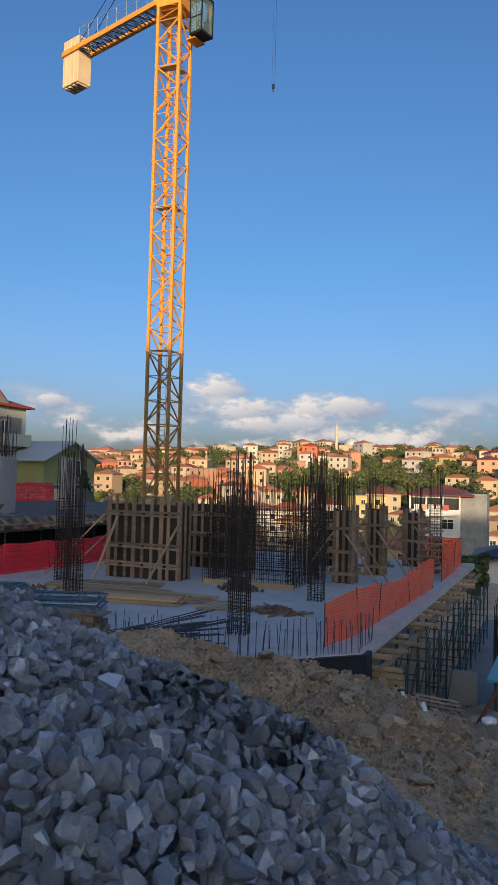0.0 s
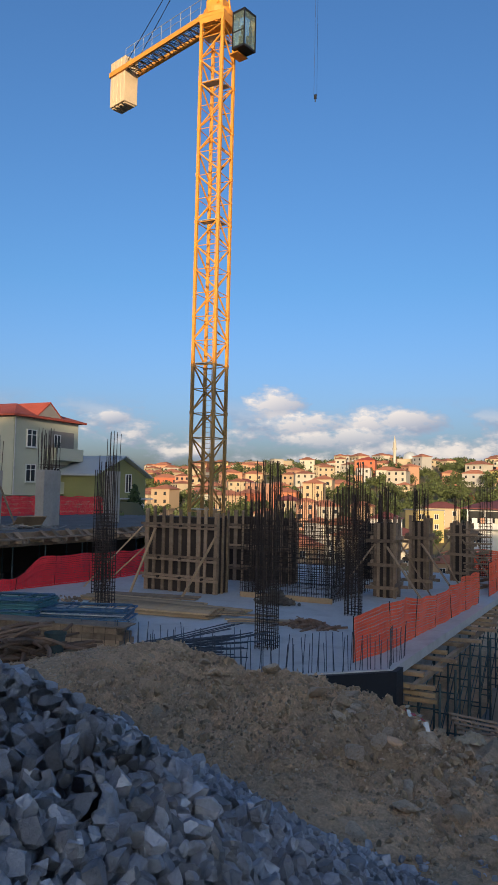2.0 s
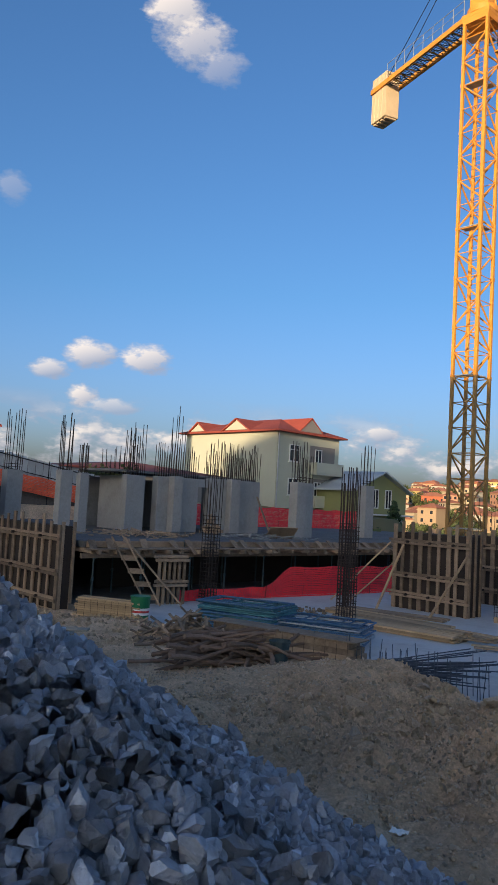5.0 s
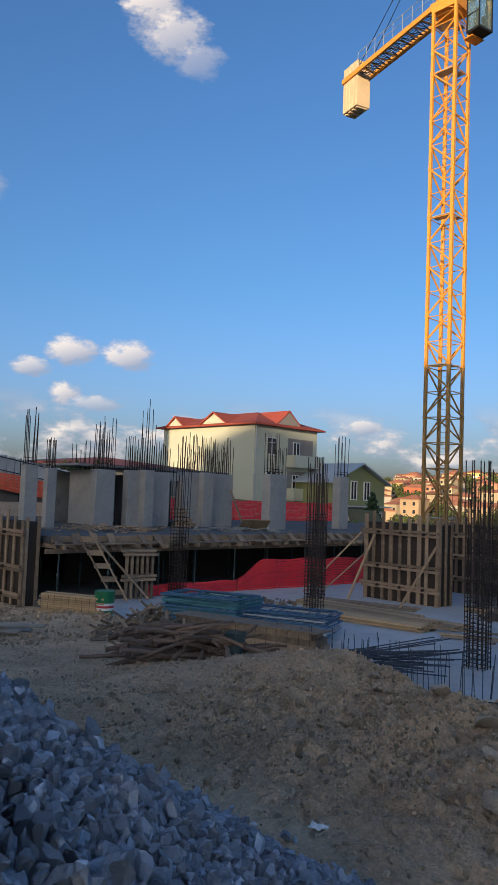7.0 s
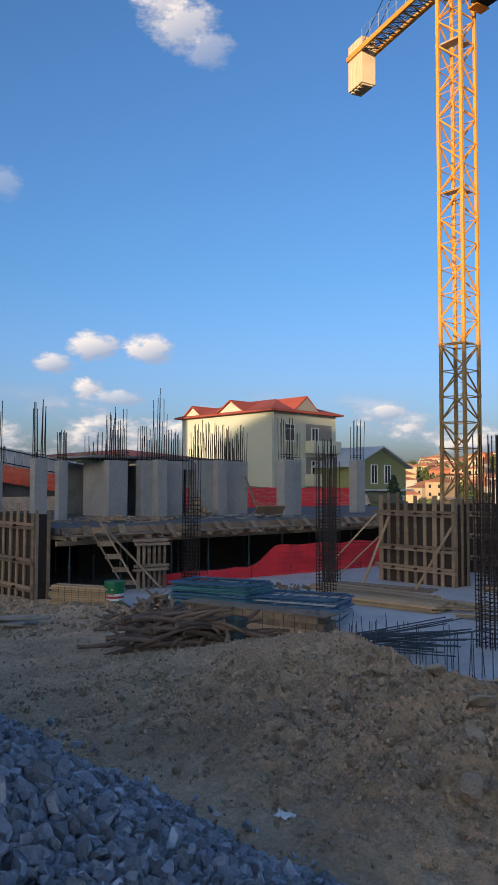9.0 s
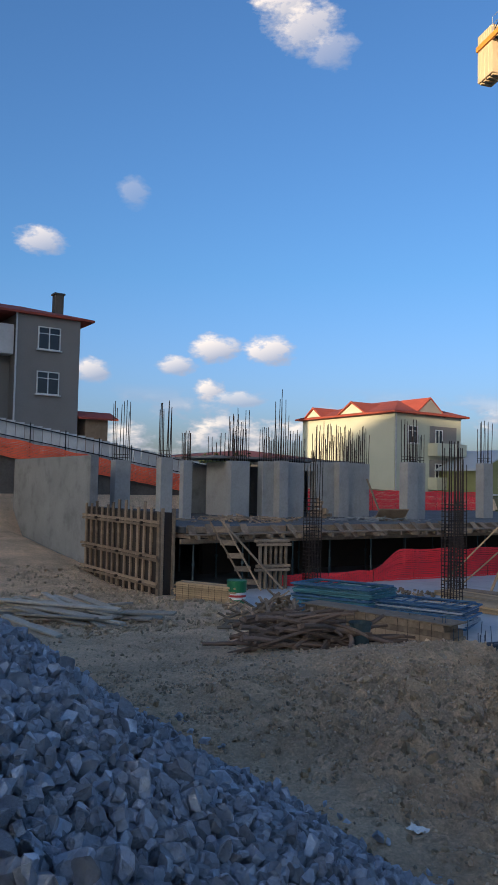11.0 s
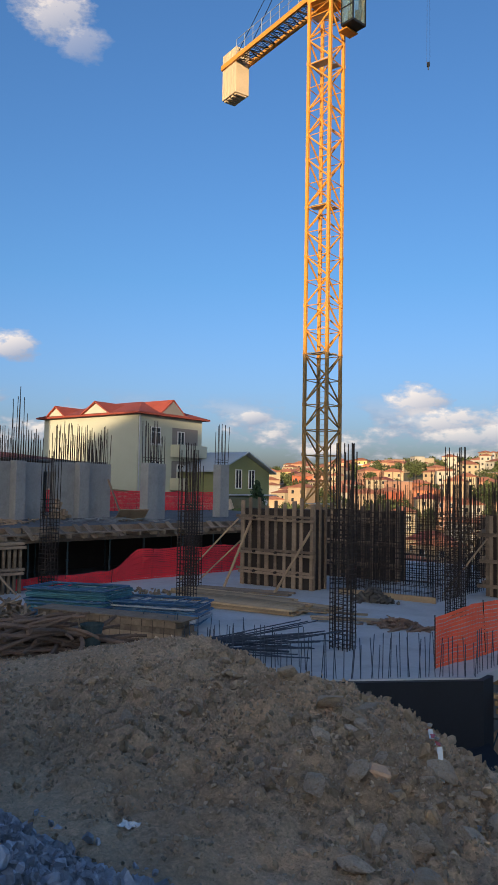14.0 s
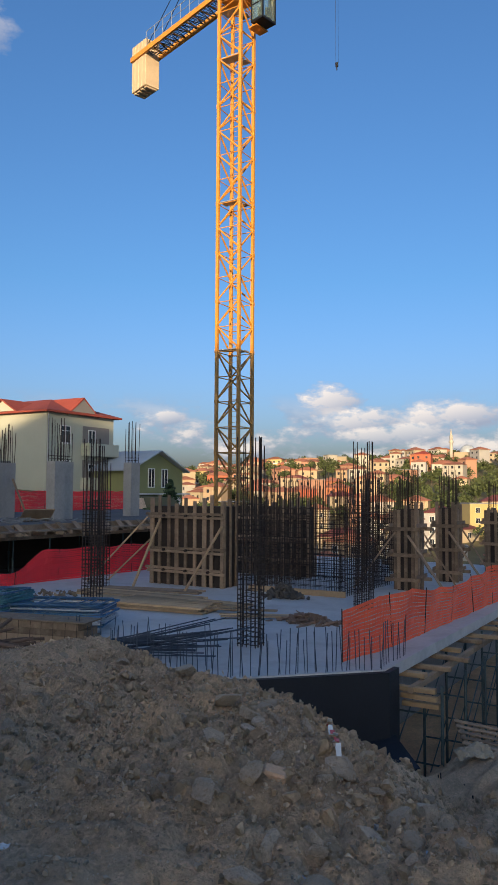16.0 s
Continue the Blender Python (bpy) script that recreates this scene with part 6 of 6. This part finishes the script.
# ---- crushed stone and clods ----
def rock_mesh(name, seed, m_, flat=0.72, cuts=11, blunt=0.0):
    """An angular broken stone: a ball cut by random planes, stretched, its edges blunted where worn."""
    rr = random.Random(seed)
    bm = bmesh.new()
    bmesh.ops.create_cube(bm, size=1.15, matrix=pose(0, 0, 0, rr.uniform(0, 90), rr.uniform(0, 90), rr.uniform(0, 90)))
    for i in range(cuts):
        d = Vector((rr.gauss(0, 1), rr.gauss(0, 1), rr.gauss(0, 1))).normalized()
        cut = bmesh.ops.bisect_plane(bm, geom=bm.verts[:] + bm.edges[:] + bm.faces[:], plane_co=d * rr.uniform(0.33, 0.5), plane_no=d, clear_outer=True)
        rim = [e for e in cut["geom_cut"] if isinstance(e, bmesh.types.BMEdge)]
        if len(rim) > 2:
            bmesh.ops.contextual_create(bm, geom=rim)
    bmesh.ops.remove_doubles(bm, verts=bm.verts[:], dist=0.05)
    bmesh.ops.convex_hull(bm, input=bm.verts[:])
    for v in [v for v in bm.verts if not v.link_faces]:
        bm.verts.remove(v)
    if blunt:
        bmesh.ops.dissolve_limit(bm, angle_limit=0.12, verts=bm.verts[:], edges=bm.edges[:])
        bmesh.ops.bevel(bm, geom=bm.edges[:], offset=blunt, segments=1, affect="EDGES", clamp_overlap=True)
    k = [1 / (max(v.co[i] for v in bm.verts) - min(v.co[i] for v in bm.verts)) for i in range(3)]
    k[0] *= rr.uniform(1.0, 1.4)
    for v in bm.verts:
        v.co = (v.co.x * k[0], v.co.y * k[1], v.co.z * k[2] * flat)
    bmesh.ops.recalc_face_normals(bm, faces=bm.faces[:])
    return mesh(name, bm, m_)


ROCKS = [rock_mesh("stone", 100 + i, M_STONE, 0.62 + 0.07 * (i % 5), 12 + i % 5) for i in range(14)]


LOW = [rock_mesh("pebble", 500 + i, M_STONE, 0.6 + 0.08 * (i % 4), 4) for i in range(8)]


def joined_rocks(name, spots, m_, seed, kinds=ROCKS):
    """All the stones of the mass in one mesh: place, size and turn of each in spots."""
    shapes = []
    for me in kinds:
        shapes.append((np.array([v.co[:] for v in me.vertices]), [tuple(p.vertices) for p in me.polygons]))
    vs_, fs_, k = [], [], 0
    rr = random.Random(seed)
    for x, y, z, s in spots:
        v, f = rr.choice(shapes)
        e = Euler((rr.uniform(0, 6.28), rr.uniform(0, 6.28), rr.uniform(0, 6.28))).to_matrix()
        w = v @ np.array(e).T * (s * rr.uniform(0.85, 1.2)) + np.array((x, y, z))
        vs_.append(w)
        fs_.extend([tuple(k + i for i in q) for q in f])
        k += len(v)
    me = bpy.data.meshes.new(name)
    me.from_pydata(np.concatenate(vs_).tolist(), [], fs_)
    me.materials.append(m_)
    return me


GR = random.Random(3)
pile = thing("gravel_pile", "big heap of bluish-grey crushed stone", "gravel pile")
bm = bmesh.new()
gx = [-13 + 0.2 * i for i in range(79)]
gy = [-3 + 0.2 * j for j in range(48)]
grid = [[bm.verts.new((x, y, gravel(x, y) - 0.18 if gravel(x, y) > track(x, y) - 0.25 else track(x, y) - 0.3)) for x in gx] for y in gy]
for j in range(len(gy) - 1):
    for i in range(len(gx) - 1):
        bm.faces.new((grid[j][i], grid[j][i + 1], grid[j + 1][i + 1], grid[j + 1][i]))
part("core", bm, M_STONE, pile)
single, mass = 0, []
x = -10.0
while x < 1.6:
    y = 1.3
    while y < 6.7:
        px_, py_ = x + GR.uniform(-0.018, 0.018), y + GR.uniform(-0.018, 0.018)
        gz_, tz_ = gravel(px_, py_), track(px_, py_)
        over = gz_ - tz_
        if over > -0.02 or (over > -0.22 and GR.random() < 0.05):
            s = GR.choice((0.034, 0.04, 0.046, 0.052, 0.058, 0.064, 0.074))
            z_ = max(gz_, tz_) + GR.uniform(-0.03, 0.03)
            if -1.25 < px_ < -0.2 and 2.5 < py_ < 3.6 and single < 300:
                ob = part("stone", GR.choice(ROCKS), None, pile)
                ob.matrix_local = pose(px_, py_, z_, GR.uniform(0, 360), GR.uniform(0, 360), GR.uniform(0, 360)) @ Matrix.Diagonal((s, s, s, 1))
                single += 1
            else:
                mass.append((px_, py_, z_, s))
            mass.append((px_ + 0.027, py_ + 0.027, z_ - 0.055, 0.06))
        y += 0.05
    x += 0.05
for k in range(260):
    px_, py_ = 0.75 + GR.gauss(0, 0.45), 7.5 + GR.gauss(0, 0.5)
    s = GR.uniform(0.02, 0.055)
    mass.append((px_, py_, ground_z(px_, py_) + 0.3 * s, s))
big = [(q[0], q[1], q[2] + 0.03, GR.uniform(0.075, 0.098)) for q in GR.sample(mass[:-260], 500)]
tagged(part("stone_mass", joined_rocks("stone_mass", mass + big, M_STONE_I, 11), None, pile), kind="stuff")

CR = random.Random(8)
spots = []
for k in range(70000):
    x, y = CR.uniform(-13, 3), CR.uniform(5.2, 15.5)
    rough_ = smooth(-8, -3.5, x) * smooth(6.0, 9.0, y) + 0.16
    if x < -3.2 and y > 14.4 or CR.random() > rough_:
        continue
    if y < 6.4 and gravel(x, y) > track(x, y):
        continue
    s = 0.010 + 0.04 * CR.random() ** 2.8 + (0.09 * CR.random() if CR.random() < 0.06 * rough_ else 0)
    spots.append((x, y, ground_z(x, y) + s * 0.1, s))
for k in range(5000):
    x, y = CR.uniform(-27, -12), CR.uniform(8.5, 14.0)
    s = 0.02 + 0.10 * CR.random() ** 3
    spots.append((x, y, ground_z(x, y) + s * 0.1, s))
cl = tagged(new("dirt_clods", joined_rocks("dirt_clods", spots, M_CLOD, 4)), "scattered clods and stones over the dirt heap", "clods", kind="stuff")
spots = []
for k in range(60000):
    x, y = CR.uniform(-9, 2.5), CR.uniform(5.6, 13.0)
    if CR.random() > 0.25 + 0.55 * smooth(-6, -2, x) * smooth(6.0, 8.0, y) + 0.9 * fbm(x, y, 1.7):
        continue
    if y < 6.6 and gravel(x, y) > track(x, y):
        continue
    s = 0.009 + 0.04 * CR.random() ** 4
    spots.append((x, y, ground_z(x, y) + s * 0.2, s))
tagged(new("pebbles", joined_rocks("pebbles", spots, M_PEBBLE, 6, LOW)), "small pale pebbles strewn over the dirt", "pebbles", kind="stuff")
BR = [rock_mesh("boulder", 300 + i, M_BOULDER, 0.62, 15, 0.07) for i in range(12)]
SET = [(-2.7, 9.78, 0.36), (-2.45, 10.05, 0.38), (-1.0, 7.64, 0.24), (-0.89, 7.12, 0.2), (-1.42, 8.08, 0.22), (-3.57, 10.36, 0.3), (0.05, 8.45, 0.42), (-1.95, 10.1, 0.3), (-0.5, 9.0, 0.34), (-0.9, 9.3, 0.3), (-2.2, 9.4, 0.24), (-1.15, 9.0, 0.28), (-0.6, 8.2, 0.26), (-4.4, 10.4, 0.24)]
for k in range(290):
    if CR.random() < 0.6:
        x, y = CR.gauss(-0.5, 1.0), CR.gauss(9.0, 0.8)
    else:
        x, y = CR.uniform(-6.5, 2.5), CR.uniform(7.4, 13.0)
    s = 0.05 + 0.12 * CR.random() ** 2.0
    if k < len(SET):
        x, y, s = SET[k]
        s *= 0.8
    ob = tagged(new("boulder", CR.choice(BR)), "rough grey-brown stone half sunk in the dirt", "stone", "stones in the dirt heap")
    ob.matrix_world = pose(x, y, ground_z(x, y) + s * 0.16, CR.uniform(0, 360), CR.uniform(-30, 30), CR.uniform(0, 360)) @ Matrix.Diagonal((s * CR.uniform(0.9, 1.4), s, s * CR.uniform(0.7, 1), 1))
bm = bmesh.new()
box(bm, (0, 0, 0), (0.17, 0.14, 0.19))
bevel(bm, 0.015)
ob = solid("stone_block", bm, M_BRICK, "tan squared brick lying on the dirt heap", "brick")
ob.matrix_world = pose(-1.36, 8.3, ground_z(-1.36, 8.3) + 0.08, 8, 14, 25)
